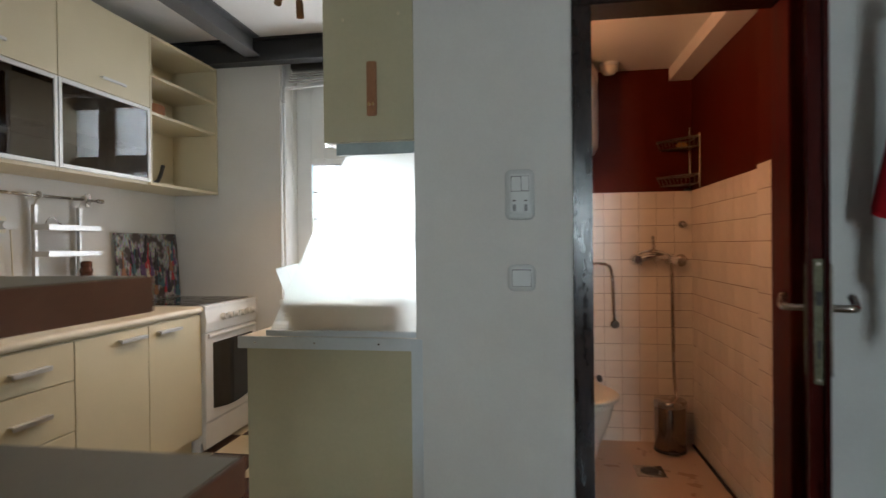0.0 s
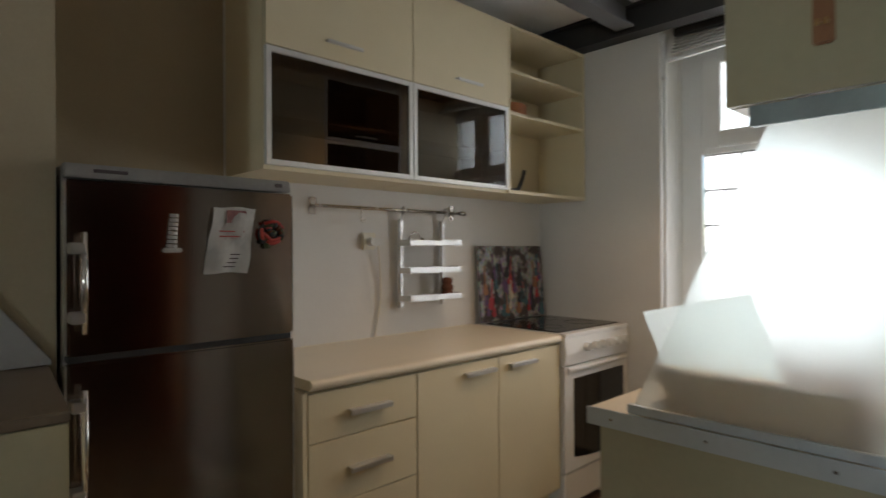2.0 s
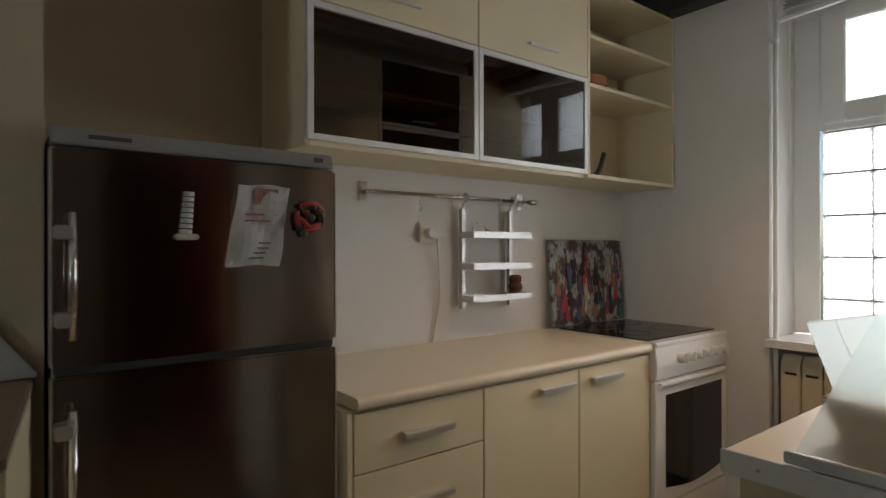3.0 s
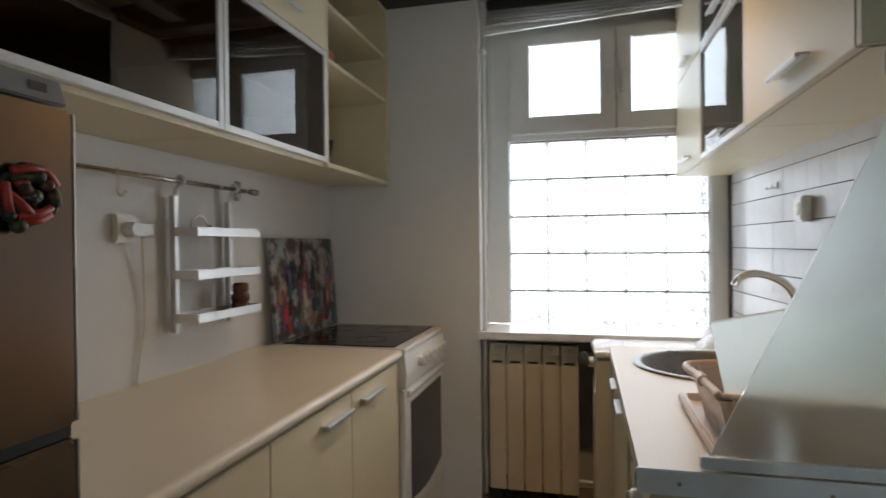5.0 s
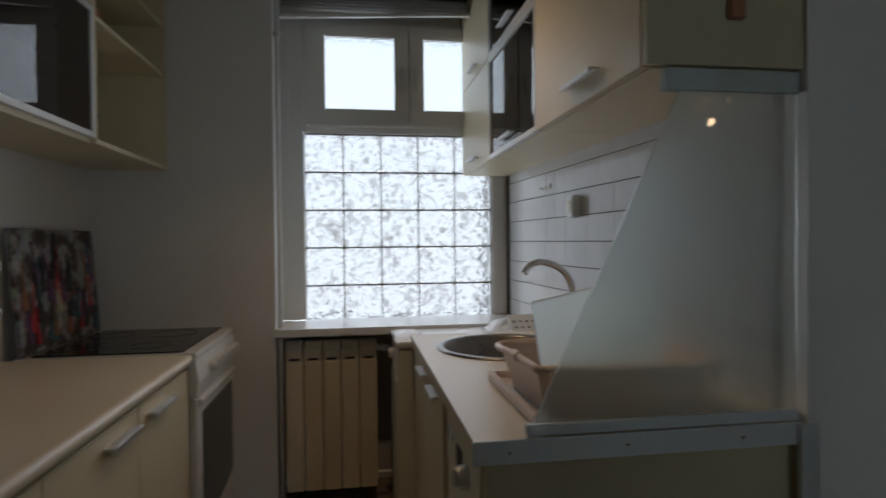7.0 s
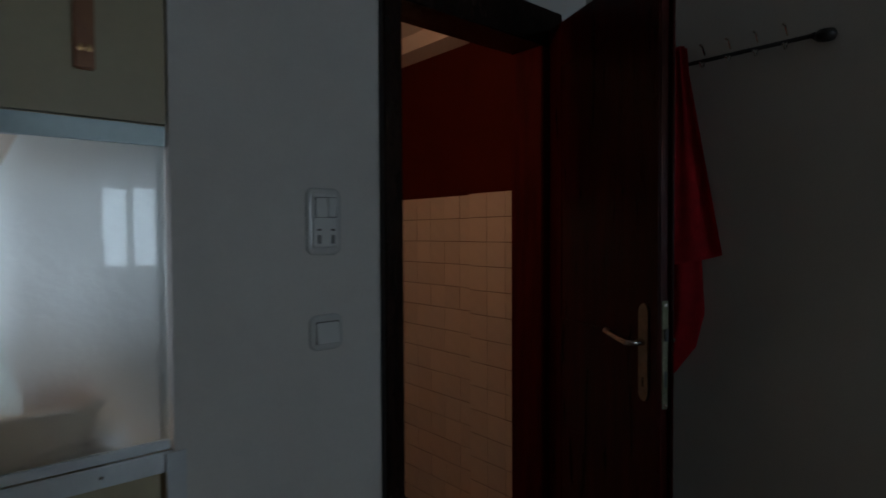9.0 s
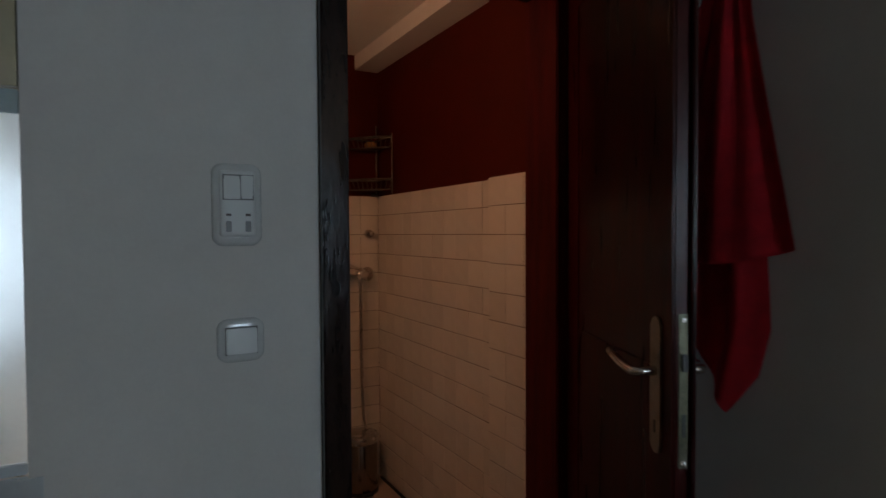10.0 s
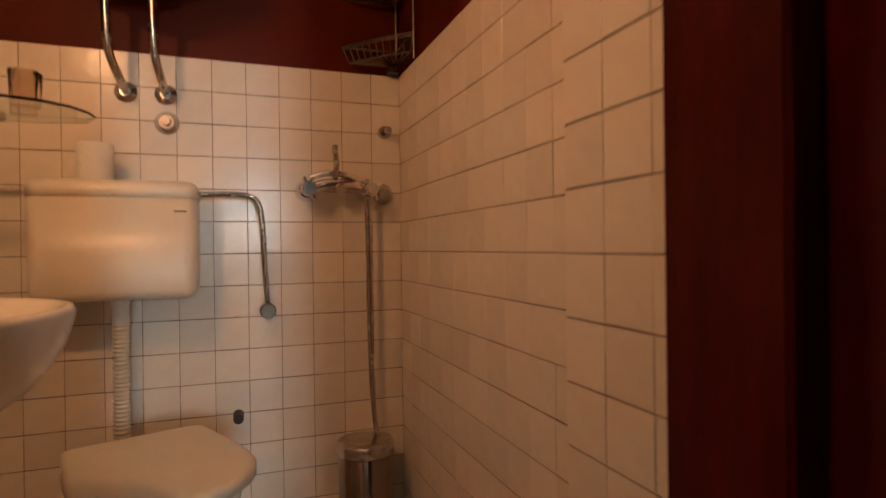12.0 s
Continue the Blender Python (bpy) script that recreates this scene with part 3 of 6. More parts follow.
# stove
st = thing("stove", (-2.72, 4.31, 0), "white freestanding electric stove with black ceramic hob", "stove")
SY0, SY1 = 3.978, 4.628
part("body", box(LX + 0.03, -2.435, SY0, SY1, 0.06, 0.885, 0.004), ENAMEL, st)
part("top_rim", box(LX + 0.03, -2.402, SY0, SY1, 0.886, 0.906, 0.005), ENAMEL, st)
hob = part("hob", box(LX + 0.08, -2.455, SY0 + 0.025, SY1 - 0.025, 0.907, 0.912, 0.002), BLACK_GLASS, st, "black ceramic glass hob")
for hx, hy, r in ((-2.62, 4.16, 0.075), (-2.62, 4.45, 0.095), (-2.86, 4.16, 0.095), (-2.86, 4.45, 0.075)):
    part("ring", lathe([(r, 0.9125), (r, 0.9132), (r - 0.004, 0.9132), (r - 0.004, 0.9125)], (hx, hy, 0), 36), material("hob_mark", (0.08, 0.08, 0.08), 0.3) if "hob_mark" not in bpy.data.materials else bpy.data.materials["hob_mark"], hob)
part("control_panel", prism([(-2.435, 0.742), (-2.405, 0.742), (-2.398, 0.80), (-2.408, 0.885), (-2.435, 0.885)], "y", SY0 + 0.001, SY1 - 0.001, 0.003), ENAMEL, st)
for k in range(6):
    y = SY0 + 0.19 + k * 0.078
    kb = cyl((-2.402, y, 0.822), (-2.372, y, 0.825), 0.023, 0.019, 18)
    box(-2.374, -2.362, y - 0.005, y + 0.005, 0.804, 0.846, 0.002, kb)
    part("knob", kb, PLASTIC, st)
od = part("oven_door", box(-2.434, -2.408, SY0 + 0.004, SY1 - 0.004, 0.19, 0.735, 0.004), ENAMEL, st)
wy0, wy1 = SY0 + 0.085, SY1 - 0.06
arc = [(wy0 + (wy1 - wy0) * k / 10, 0.262 - 0.028 * math.sin(math.pi * k / 10)) for k in range(11)]
part("oven_window", prism([(wy1, 0.67), (wy0, 0.67)] + arc, "x", -2.409, -2.405), BLACK_GLASS, od, "dark oven glass with curved lower edge")
part("oven_handle", prism([(-2.410, 0.700), (-2.400, 0.702), (-2.392, 0.716), (-2.394, 0.728), (-2.410, 0.732)], "y", SY0 + 0.03, SY1 - 0.03, 0.002), ENAMEL, od)
part("lower_drawer", box(-2.434, -2.412, SY0 + 0.004, SY1 - 0.004, 0.025, 0.184, 0.004), ENAMEL, st)
part("plinth", box(LX + 0.08, -2.46, SY0 + 0.02, SY1 - 0.02, 0.0, 0.06), ENAMEL, st)

# wall units on the cabinet wall
UZ0, UZM, UZ1, UX = 1.646, 2.105, 2.56, -2.712
for y0, y1, h0, h1 in ((2.497, 3.215, 2.75, 2.922), (3.215, 3.89, 3.48, 3.662)):
    w = thing("wall_cabinet", ((LX + UX) / 2, (y0 + y1) / 2, UZ0), "cream wall unit with dark glass flap and upper door", "cabinet", "wall units over the worktop")
    for b_ in ((y0, y0 + 0.018, UZ0, UZ1), (y1 - 0.018, y1, UZ0, UZ1)):
        part("side_panel", box(LX + 0.003, UX, b_[0] + 0.0005, b_[1] - 0.0005, b_[2], b_[3], 0.001), CREAM, w)
    for z in (UZ0, UZM - 0.012, UZ1 - 0.018):
        part("shelf", box(LX + 0.003, UX, y0 + 0.018, y1 - 0.018, z, z + 0.018, 0.001), CREAM, w)
    part("back_panel", box(LX + 0.003, LX + 0.009, y0 + 0.018, y1 - 0.018, UZ0 + 0.018, UZ1 - 0.018), CREAM, w)
    part("shelf", box(LX + 0.01, UX - 0.03, y0 + 0.019, y1 - 0.019, 1.86, 1.872), CREAM, w)
    d = front(w, UX + 0.002, -2.692, y0 + G, y1 - G, UZM + 0.003, UZ1 - 0.002, "upper_door")
    bar_handle(d, (-2.692, h0, 2.172), (-2.692, h1, 2.172), (0.028, 0, 0), 0.016)
    flap = bmesh.new()
    fz0, fz1 = UZ0 + 0.016, UZM - 0.002
    for a in ((y0 + G, y0 + 0.024, fz0, fz1), (y1 - 0.024, y1 - G, fz0, fz1), (y0 + 0.024, y1 - 0.024, fz0, fz0 + 0.020), (y0 + 0.024, y1 - 0.024, fz1 - 0.020, fz1)):
        box(UX + 0.002, -2.690, a[0], a[1], a[2], a[3], 0.0015, flap)
    fo = part("flap_frame", flap, material("pale_frame", (0.70, 0.70, 0.68), 0.35, 0.3, var=0.04, bump=0.01) if "pale_frame" not in bpy.data.materials else bpy.data.materials["pale_frame"], w, "pale aluminium flap frame")
    askew = Matrix.Translation((-2.702, (y0 + y1) / 2, 0)) @ Matrix.Rotation(radians(-0.65), 4, "Z") @ Matrix.Translation((2.702, -(y0 + y1) / 2, 0))
    part("glass", turned(box(-2.7045, -2.6995, y0 + 0.023, y1 - 0.023, fz0 + 0.019, fz1 - 0.019), askew), DARK_GLASS, fo, "dark tinted glass", False, False)
ow = thing("open_shelf_unit", ((LX + UX) / 2, 4.25, UZ0), "cream open wall shelf unit with small basket and ornament", "shelf", "wall units over the worktop")
for y in (3.8905, 4.616):
    part("side_panel", box(LX + 0.003, -2.692, y, y + 0.0175, UZ0, UZ1, 0.001), CREAM, ow)
for z in (UZ0, UZ1 - 0.018):
    part("shelf", box(LX + 0.003, -2.692, 3.908, 4.616, z, z + 0.018, 0.001), CREAM, ow)
part("back_panel", box(LX + 0.003, LX + 0.008, 3.908, 4.616, UZ0 + 0.018, UZ1 - 0.018), CREAM, ow)
for z in (2.074, 2.302):
    part("shelf", box(LX + 0.009, -2.70, 3.9085, 4.6155, z, z + 0.018, 0.001), CREAM, ow)
bk = bmesh.new()
for k in range(7):
    lathe([(0.066 + 0.002 * (k % 2), 0), (0.072 + 0.002 * (k % 2), 0.006), (0.066 + 0.002 * (k % 2), 0.012), (0.06, 0.006), (0.066, 0)], (-2.83, 4.09, 2.093 + k * 0.012), 28, bk, (1, 1.35, 1))
lathe([(0, 0), (0.064, 0)], (-2.83, 4.09, 2.096), 28, bk, (1, 1.35, 1))
single("wicker_basket", bk, WICKER, "small orange-brown woven wicker basket on the shelf", "basket", smooth=True)
orn = thing("bird_ornament", (-2.80, 4.10, 1.664), "dark metal bird-like ornament standing on the shelf", "ornament")
part("foot", cyl((-2.80, 4.10, 1.664), (-2.80, 4.10, 1.674), 0.05, 0.045, 20), BLACKSTEEL, orn)
part("figure", tube([(-2.80, 4.02, 1.68), (-2.80, 4.09, 1.685), (-2.80, 4.13, 1.73), (-2.80, 4.16, 1.80)], 0.012, 8), BLACKSTEEL, orn, smooth=True)

# fridge
fg = thing("fridge", (-2.70, 2.14, 0), "brushed stainless steel two-door fridge freezer with paper and magnets", "fridge")
FY0, FY1 = 1.82, 2.445
part("body", box(LX + 0.04, -2.455, FY0 + 0.004, FY1 - 0.004, 0.03, 1.568, 0.004), material("fridge_side", (0.45, 0.45, 0.45), 0.4, 0.5, bump=0.02), fg)
part("top_panel", prism([(-2.455, 1.53), (-2.412, 1.53), (-2.425, 1.568), (-2.455, 1.568)], "y", FY0, FY1, 0.003), material("fridge_grey", (0.30, 0.29, 0.28), 0.4, 0.4, bump=0.01), fg)
for z0, z1, h0, h1 in ((1.078, 1.524, 1.138, 1.39), (0.08, 1.060, 0.70, 1.0)):
    d = part("door", box(-2.452, -2.400, FY0 + 0.002, FY1 - 0.002, z0, z1, 0.006), STEEL, fg)
    # Bright added strips stand in for reflections along both door edges.
    part("edge_strip", box(-2.440, -2.403, FY0 - 0.003, FY0 + 0.0018, z0 + 0.004, z1 - 0.004, 0.001), ALU, d, "pale strip for the reflection on the door edge")
    part("edge_strip", box(-2.440, -2.403, FY1 - 0.0018, FY1 + 0.003, z0 + 0.004, z1 - 0.004, 0.001), ALU, d, "pale strip for the reflection on the door edge")
    hb = cyl((-2.360, 1.852, h0), (-2.360, 1.852, h1), 0.008, seg=14)
    part("handle", hb, CHROME, d, "vertical steel bar handle", True)
    for z in (h0 + 0.04, h1 - 0.04):
        part("handle_mount", box(-2.40, -2.352, 1.822, 1.855, z - 0.014, z + 0.014, 0.003), ALU, d)
part("gasket", box(-2.453, -2.41, FY0 + 0.006, FY1 - 0.006, 1.061, 1.077), BLACK, fg)
part("badge", box(-2.4185, -2.416, 1.885, 1.965, 1.546, 1.555), INK, fg, "plain dark maker badge")
part("display", box(-2.4185, -2.416, 2.39, 2.415, 1.544, 1.556), INK, fg)
for y in (1.86, 2.41):
    part("foot", cyl((-2.5, y, 0), (-2.5, y, 0.03), 0.02, seg=12), BLACK, fg)
# paper note, wavy sheet
def sheet(outline_w, outline_h, at, nx=8, nz=10, amp=0.004, lean=0.0):
    bm = bmesh.new()
    grid = []
    for k in range(nz + 1):
        row = []
        for i in range(nx + 1):
            u, v = i / nx - 0.5, k / nz - 0.5
            wob = amp * (math.sin(5 * u + 3 * v) + 0.6 * math.sin(9 * v - 4 * u))
            row.append(bm.verts.new((at[0] + abs(wob), at[1] + u * outline_w + lean * v, at[2] + v * outline_h + 0.0025 * math.sin(7 * u + 1))))
        grid.append(row)
    for a, b in zip(grid, grid[1:]):
        for i in range(nx):
            bm.faces.new((a[i], a[i + 1], b[i + 1], b[i]))
    bmesh.ops.solidify(bm, geom=bm.faces[:], thickness=0.0008)
    return bm


nt = thing("paper_note", (-2.397, 2.24, 1.37), "creased white printed paper note held on the fridge door", "note")
part("paper", sheet(0.130, 0.195, (-2.397, 2.234, 1.374), amp=0.009, lean=0.030), PAPER, nt)
part("picture", box(-2.3905, -2.389, 2.222, 2.282, 1.425, 1.463), material("note_print", (0.28, 0.12, 0.11), 0.7, var=0.5, scale=60, fine=200), nt)
for z, y0, y1 in ((1.40, 2.20, 2.275), (1.385, 2.20, 2.26)):
    part("red_line", box(-2.3895, -2.388, y0, y1, z - 0.002, z + 0.002), RED_INK, nt)
for k in range(4):
    part("text_line", box(-2.3905, -2.389, 2.205, 2.262 - 0.006 * k, 1.330 - 0.012 * k, 1.333 - 0.012 * k), INK, nt)
SOUVENIR = material("grey_souvenir_resin", (0.40, 0.39, 0.35), 0.5, var=0.2, scale=60, bump=0.1)
pm = thing("tower_magnet", (-2.397, 2.068, 1.345), "pale leaning tower souvenir magnet on the fridge door", "magnet")
for k in range(8):
    part("tier", cyl((-2.393, 2.068 + 0.001 * k, 1.352 + k * 0.012), (-2.393, 2.0685 + 0.001 * k, 1.361 + k * 0.012), 0.0135 - 0.0003 * k, seg=12), SOUVENIR, pm)
part("base", box(-2.400, -2.380, 2.045, 2.094, 1.338, 1.351, 0.003), SOUVENIR, pm)
fm = thing("fruit_magnet", (-2.392, 2.36, 1.393), "small dark fruit basket shaped magnet in red and green", "magnet")
random.seed(5)
part("backing", cyl((-2.399, 2.362, 1.394), (-2.393, 2.362, 1.394), 0.038, 0.034, 18), BLACK, fm)
for k in range(9):
    a = 2 * math.pi * k / 9 + random.uniform(-0.6, 0.6)
    u, v = math.cos(a), math.sin(a)
    r = random.uniform(0.014, 0.036)
    pts = [(-2.389 + 0.003 * (k % 3), 2.362 + r * u - 0.022 * v, 1.394 + r * v + 0.022 * u), (-2.384 + 0.003 * (k % 3), 2.362 + 1.2 * r * u, 1.394 + 1.1 * r * v), (-2.389 + 0.003 * (k % 3), 2.362 + r * u + 0.024 * v, 1.394 + r * v - 0.022 * u)]
    part("chilli" if k % 3 else "leaf", tube(pts, 0.0055, 8), (LEAF, MAGNET_RED, MAGNET_RED)[k % 3], fm, smooth=True)
for k in range(20):
    a, r = random.uniform(0, 6.28), random.uniform(0, 0.040)
    bm = bmesh.new()
    bmesh.ops.create_icosphere(bm, subdivisions=2, radius=random.uniform(0.006, 0.011))
    turned(bm, Matrix.Translation((-2.389 + random.uniform(0, 0.005), 2.362 + r * math.cos(a), 1.394 + r * math.sin(a))))
    part("fruit", bm, (BLACK, CLAY, MAGNET_RED, BLACK, CLAY, LEAF, BLACK)[k % 7], fm, smooth=True)

# hook rail with hanging wire shelves
hr = thing("hook_rail", (-3.0, 3.36, 1.547), "round steel wall rail with end brackets and one hook", "rail")
part("rail", cyl((-2.995, 2.885, 1.547), (-2.995, 3.835, 1.547), 0.008, seg=14), OLD_CHROME, hr, smooth=True)
for y in (2.90, 3.80):
    part("bracket", box(LX + 0.002, LX + 0.006, y - 0.02, y + 0.02, 1.51, 1.59, 0.002, bm=cyl((LX, y, 1.55), (-2.995, y, 1.547), 0.008, seg=12)), OLD_CHROME, hr)
part("end_cap", cyl((-2.995, 3.825, 1.547), (-2.995, 3.86, 1.547), 0.013, seg=14), OLD_CHROME, hr)
part("hook", tube([(-2.985, 3.134, 1.558), (-2.983, 3.134, 1.53), (-2.985, 3.134, 1.49), (-2.97, 3.134, 1.475), (-2.955, 3.134, 1.49)], 0.003, 8), CHROME, hr, smooth=True)
hs = thing("hanging_shelf_rack", (-2.99, 3.56, 1.04), "white metal rack with three narrow shelves hung from the rail", "rack")
for y in (3.405, 3.705):
    part("upright", box(-3.03, -3.008, y - 0.011, y + 0.011, 1.045, 1.50, 0.002), ALU, hs)
    part("hanger", tube([(-3.018, y, 1.48), (-3.005, y, 1.525), (-2.975, y, 1.545), (-2.99, y, 1.565), (-3.005, y, 1.555)], 0.006, 8), ALU, hs)
for z in (1.365, 1.224, 1.082):
    sb = bmesh.new()
    box(-3.006, -2.905, 3.375, 3.74, z, z + 0.004, 0, sb)
    box(-2.908, -2.905, 3.375, 3.74, z + 0.004, z + 0.029, 0, sb)
    box(-3.006, -3.003, 3.375, 3.74, z + 0.004, z + 0.029, 0, sb)
    box(-3.003, -2.908, 3.375, 3.378, z + 0.004, z + 0.029, 0, sb)
    box(-3.003, -2.908, 3.737, 3.74, z + 0.004, z + 0.029, 0, sb)
    part("shelf_tray", sb, ALU, hs)
jar = thing("spice_jar", (-2.955, 3.68, 1.087), "small dark brown stacked jars on the rack", "jar")
part("jar_body", lathe([(0, 0), (0.031, 0), (0.034, 0.006), (0.034, 0.026), (0.028, 0.034), (0.034, 0.042), (0.034, 0.060), (0.026, 0.070), (0.030, 0.078), (0.030, 0.096), (0.024, 0.106), (0, 0.108)], (-2.955, 3.68, 1.0865), 18), CLAY, jar, smooth=True)
st2 = thing("tea_strainer", (-2.955, 3.47, 1.369), "small domed wire tea strainer with loop handle on the rack", "strainer")
part("dome", lathe([(0.03, 0), (0.026, 0.012), (0.014, 0.022), (0.006, 0.035), (0, 0.036)], (-2.955, 3.50, 1.3695), 16), OLD_CHROME, st2, smooth=True)
part("loop", tube([(-2.955, 3.405, 1.372), (-2.955, 3.415, 1.415), (-2.955, 3.455, 1.435), (-2.955, 3.495, 1.402)], 0.003, 6), OLD_CHROME, st2)
sk = thing("wall_socket", (-3.02, 3.25, 1.38), "white wall socket with a plugged-in white plug", "socket")
part("plate", box(LX + 0.001, LX + 0.018, 3.17, 3.255, 1.345, 1.43, 0.006), OLD_WARM_PLASTIC, sk)
part("plug", cyl((LX + 0.018, 3.215, 1.385), (LX + 0.055, 3.215, 1.385), 0.022, 0.019, 18, box(LX + 0.03, LX + 0.055, 3.215, 3.285, 1.365, 1.40, 0.006)), PLASTIC, sk)
single("appliance_cable", tube([(LX + 0.04, 3.25, 1.362), (LX + 0.02, 3.275, 1.25), (LX + 0.012, 3.285, 1.1), (LX + 0.012, 3.262, 0.98), (LX + 0.01, 3.25, 0.906)], 0.004, 8), OLD_WARM_PLASTIC, "pale cable hanging from the socket to the worktop", "cable", smooth=True)
pc = thing("canvas_picture", (-2.99, 4.30, 0.913), "unframed colourful canvas picture of many guitars leaning on the wall", "picture")
cv = turned(box(-0.009, 0.009, 3.985, 4.605, 0, 0.452, 0.003), Matrix.Translation((-2.988, 0, 0.9135)) @ Matrix.Rotation(radians(-4.5), 4, "Y"))
part("canvas", cv, CANVAS, pc)
random.seed(11)
gcols = [material("guitar_%s" % n, c, 0.35, bump=0.02) for n, c in (("red", (0.45, 0.03, 0.04)), ("teal", (0.04, 0.12, 0.15)), ("black", (0.02, 0.02, 0.025)), ("orange", (0.30, 0.13, 0.06)), ("purple", (0.12, 0.06, 0.16)), ("cream", (0.6, 0.53, 0.40)))]
for k in range(46):
    y, zb = 4.02 + random.uniform(0, 0.545), 0.03 + random.uniform(0, 0.30) ** 1.15
    tilt, size, out = random.uniform(-0.22, 0.22), random.uniform(0.55, 1.1), 0.0004 * (k % 9)
    g = bmesh.new()
    for r, dz in ((0.024, 0.0), (0.018, 0.032)):
        cyl((0.0095, 0, size * dz), (0.0108 + out, 0, size * dz), r * size, seg=12, bm=g)
    box(0.0095, 0.0110 + out, -0.0035, 0.0035, 0.02 * size, min(0.16 * size, 0.44 - zb), 0, g)
    turned(g, Matrix.Translation((-2.988, y, 0.9135)) @ Matrix.Rotation(radians(-4.5), 4, "Y") @ Matrix.Translation((0, 0, zb)) @ Matrix.Rotation(tilt, 4, "X"))
    part("painted_guitar", g, gcols[random.choice((0, 1, 2, 2, 2, 3, 4, 4, 5))], pc)

# ---- kitchen: sink side ----
SLANT = Matrix.Translation((-1.605, 2.903, 0)) @ Matrix.Rotation(radians(-0.2), 4, "Z") @ Matrix.Translation((1.605, -2.903, 0))
rb = thing("sink_cabinet", (-1.28, 3.57, 0), "cream base unit under the sink with doors and steel-edged end panel", "cabinet", "base units of the sink side")
part("body", box(-1.565, -0.885, 3.412, 4.225, 0.10, 0.742, 0.001, bm=box(-1.52, -0.90, 3.42, 4.22, 0, 0.10)), CREAM_EDGE, rb)
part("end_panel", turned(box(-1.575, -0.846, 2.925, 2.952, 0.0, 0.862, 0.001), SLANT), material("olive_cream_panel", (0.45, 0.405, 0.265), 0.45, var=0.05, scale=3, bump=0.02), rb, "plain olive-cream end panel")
for y0, y1, h0 in ((3.412, 3.82, 3.50), (3.82, 4.225, 3.79)):
    d = front(rb, -1.587, -1.567, y0 + G, y1 - G, 0.12, 0.855)
    bar_handle(d, (-1.587, h0, 0.828), (-1.587, h0 + 0.16, 0.828), (-0.024, 0, 0), 0.014)
ma = thing("washing_machine", (-1.28, 3.18, 0), "cream-white washing machine with dial under the sink worktop", "washing machine", "base units of the sink side")
part("body", box(-1.560, -0.885, 2.958, 3.408, 0.02, 0.850, 0.006), OLD_WARM_PLASTIC, ma)
part("control_panel", prism([(-1.560, 0.695), (-1.580, 0.695), (-1.576, 0.845), (-1.560, 0.848)], "y", 2.960, 3.406, 0.002), OLD_WARM_PLASTIC, ma)
part("front_panel", box(-1.576, -1.5605, 2.962, 3.404, 0.09, 0.690, 0.004), OLD_WARM_PLASTIC, ma)
dial = cyl((-1.578, 3.10, 0.757), (-1.604, 3.10, 0.757), 0.030, 0.025, 24, bevel=0.003)
box(-1.612, -1.602, 3.096, 3.104, 0.735, 0.779, 0.002, dial)
part("dial", dial, PLASTIC, ma, "white round programme dial")
part("detergent_recess", box(-1.5815, -1.5775, 3.165, 3.235, 0.735, 0.790, 0.002), BLACK, ma, "dark recessed drawer grip")
for k in range(3):
    part("button", box(-1.586, -1.577, 3.285 + 0.028 * k, 3.303 + 0.028 * k, 0.775, 0.793, 0.002), PLASTIC, ma)
part("porthole_rim", turned(lathe([(0.15, 0), (0.155, 0.012), (0.145, 0.022), (0.125, 0.018), (0.122, 0.006)], (0, 0, 0), 36), Matrix.Translation((-1.575, 3.183, 0.42)) @ Matrix.Rotation(radians(-90), 4, "Y")), PLASTIC, ma, smooth=True)
part("porthole_glass", turned(lathe([(0, 0.012), (0.06, 0.011), (0.123, 0.004), (0.123, 0.001), (0, 0.001)], (0, 0, 0), 36), Matrix.Translation((-1.575, 3.183, 0.42)) @ Matrix.Rotation(radians(-90), 4, "Y")), BLACK_GLASS, ma, "dark door glass", True)
# worktop with a round hole for the sink
SX, SY, SR = -1.27, 3.90, 0.235
def holed_top(x0, x1, y0, y1, z0, z1, cx, cy, r, seg=48):
    bm = bmesh.new()
    ring, outer = [], []
    for k in range(seg):
        a = 2 * math.pi * k / seg
        dx, dy = math.cos(a), math.sin(a)
        s = min(((x1 - cx) if dx > 0 else (x0 - cx)) / dx if abs(dx) > 1e-6 else 9, ((y1 - cy) if dy > 0 else (y0 - cy)) / dy if abs(dy) > 1e-6 else 9)
        ring.append((cx + r * dx, cy + r * dy))
        outer.append((cx + s * dx, cy + s * dy))
    for x, y in ((x0, y0), (x1, y0), (x1, y1), (x0, y1)):
        k = min(range(seg), key=lambda q: (outer[q][0] - x) ** 2 + (outer[q][1] - y) ** 2)
        outer[k] = (x, y)
    lay = []
    for z in (z0, z1):
        lay.append(([bm.verts.new((*p, z)) for p in ring], [bm.verts.new((*p, z)) for p in outer]))
    for k in range(seg):
        j = (k + 1) % seg
        for (r_, o_) in lay:
            bm.faces.new((r_[k], r_[j], o_[j], o_[k]))
        bm.faces.new((lay[0][0][k], lay[0][0][j], lay[1][0][j], lay[1][0][k]))
        bm.faces.new((lay[0][1][k], lay[0][1][j], lay[1][1][j], lay[1][1][k]))
    return bm


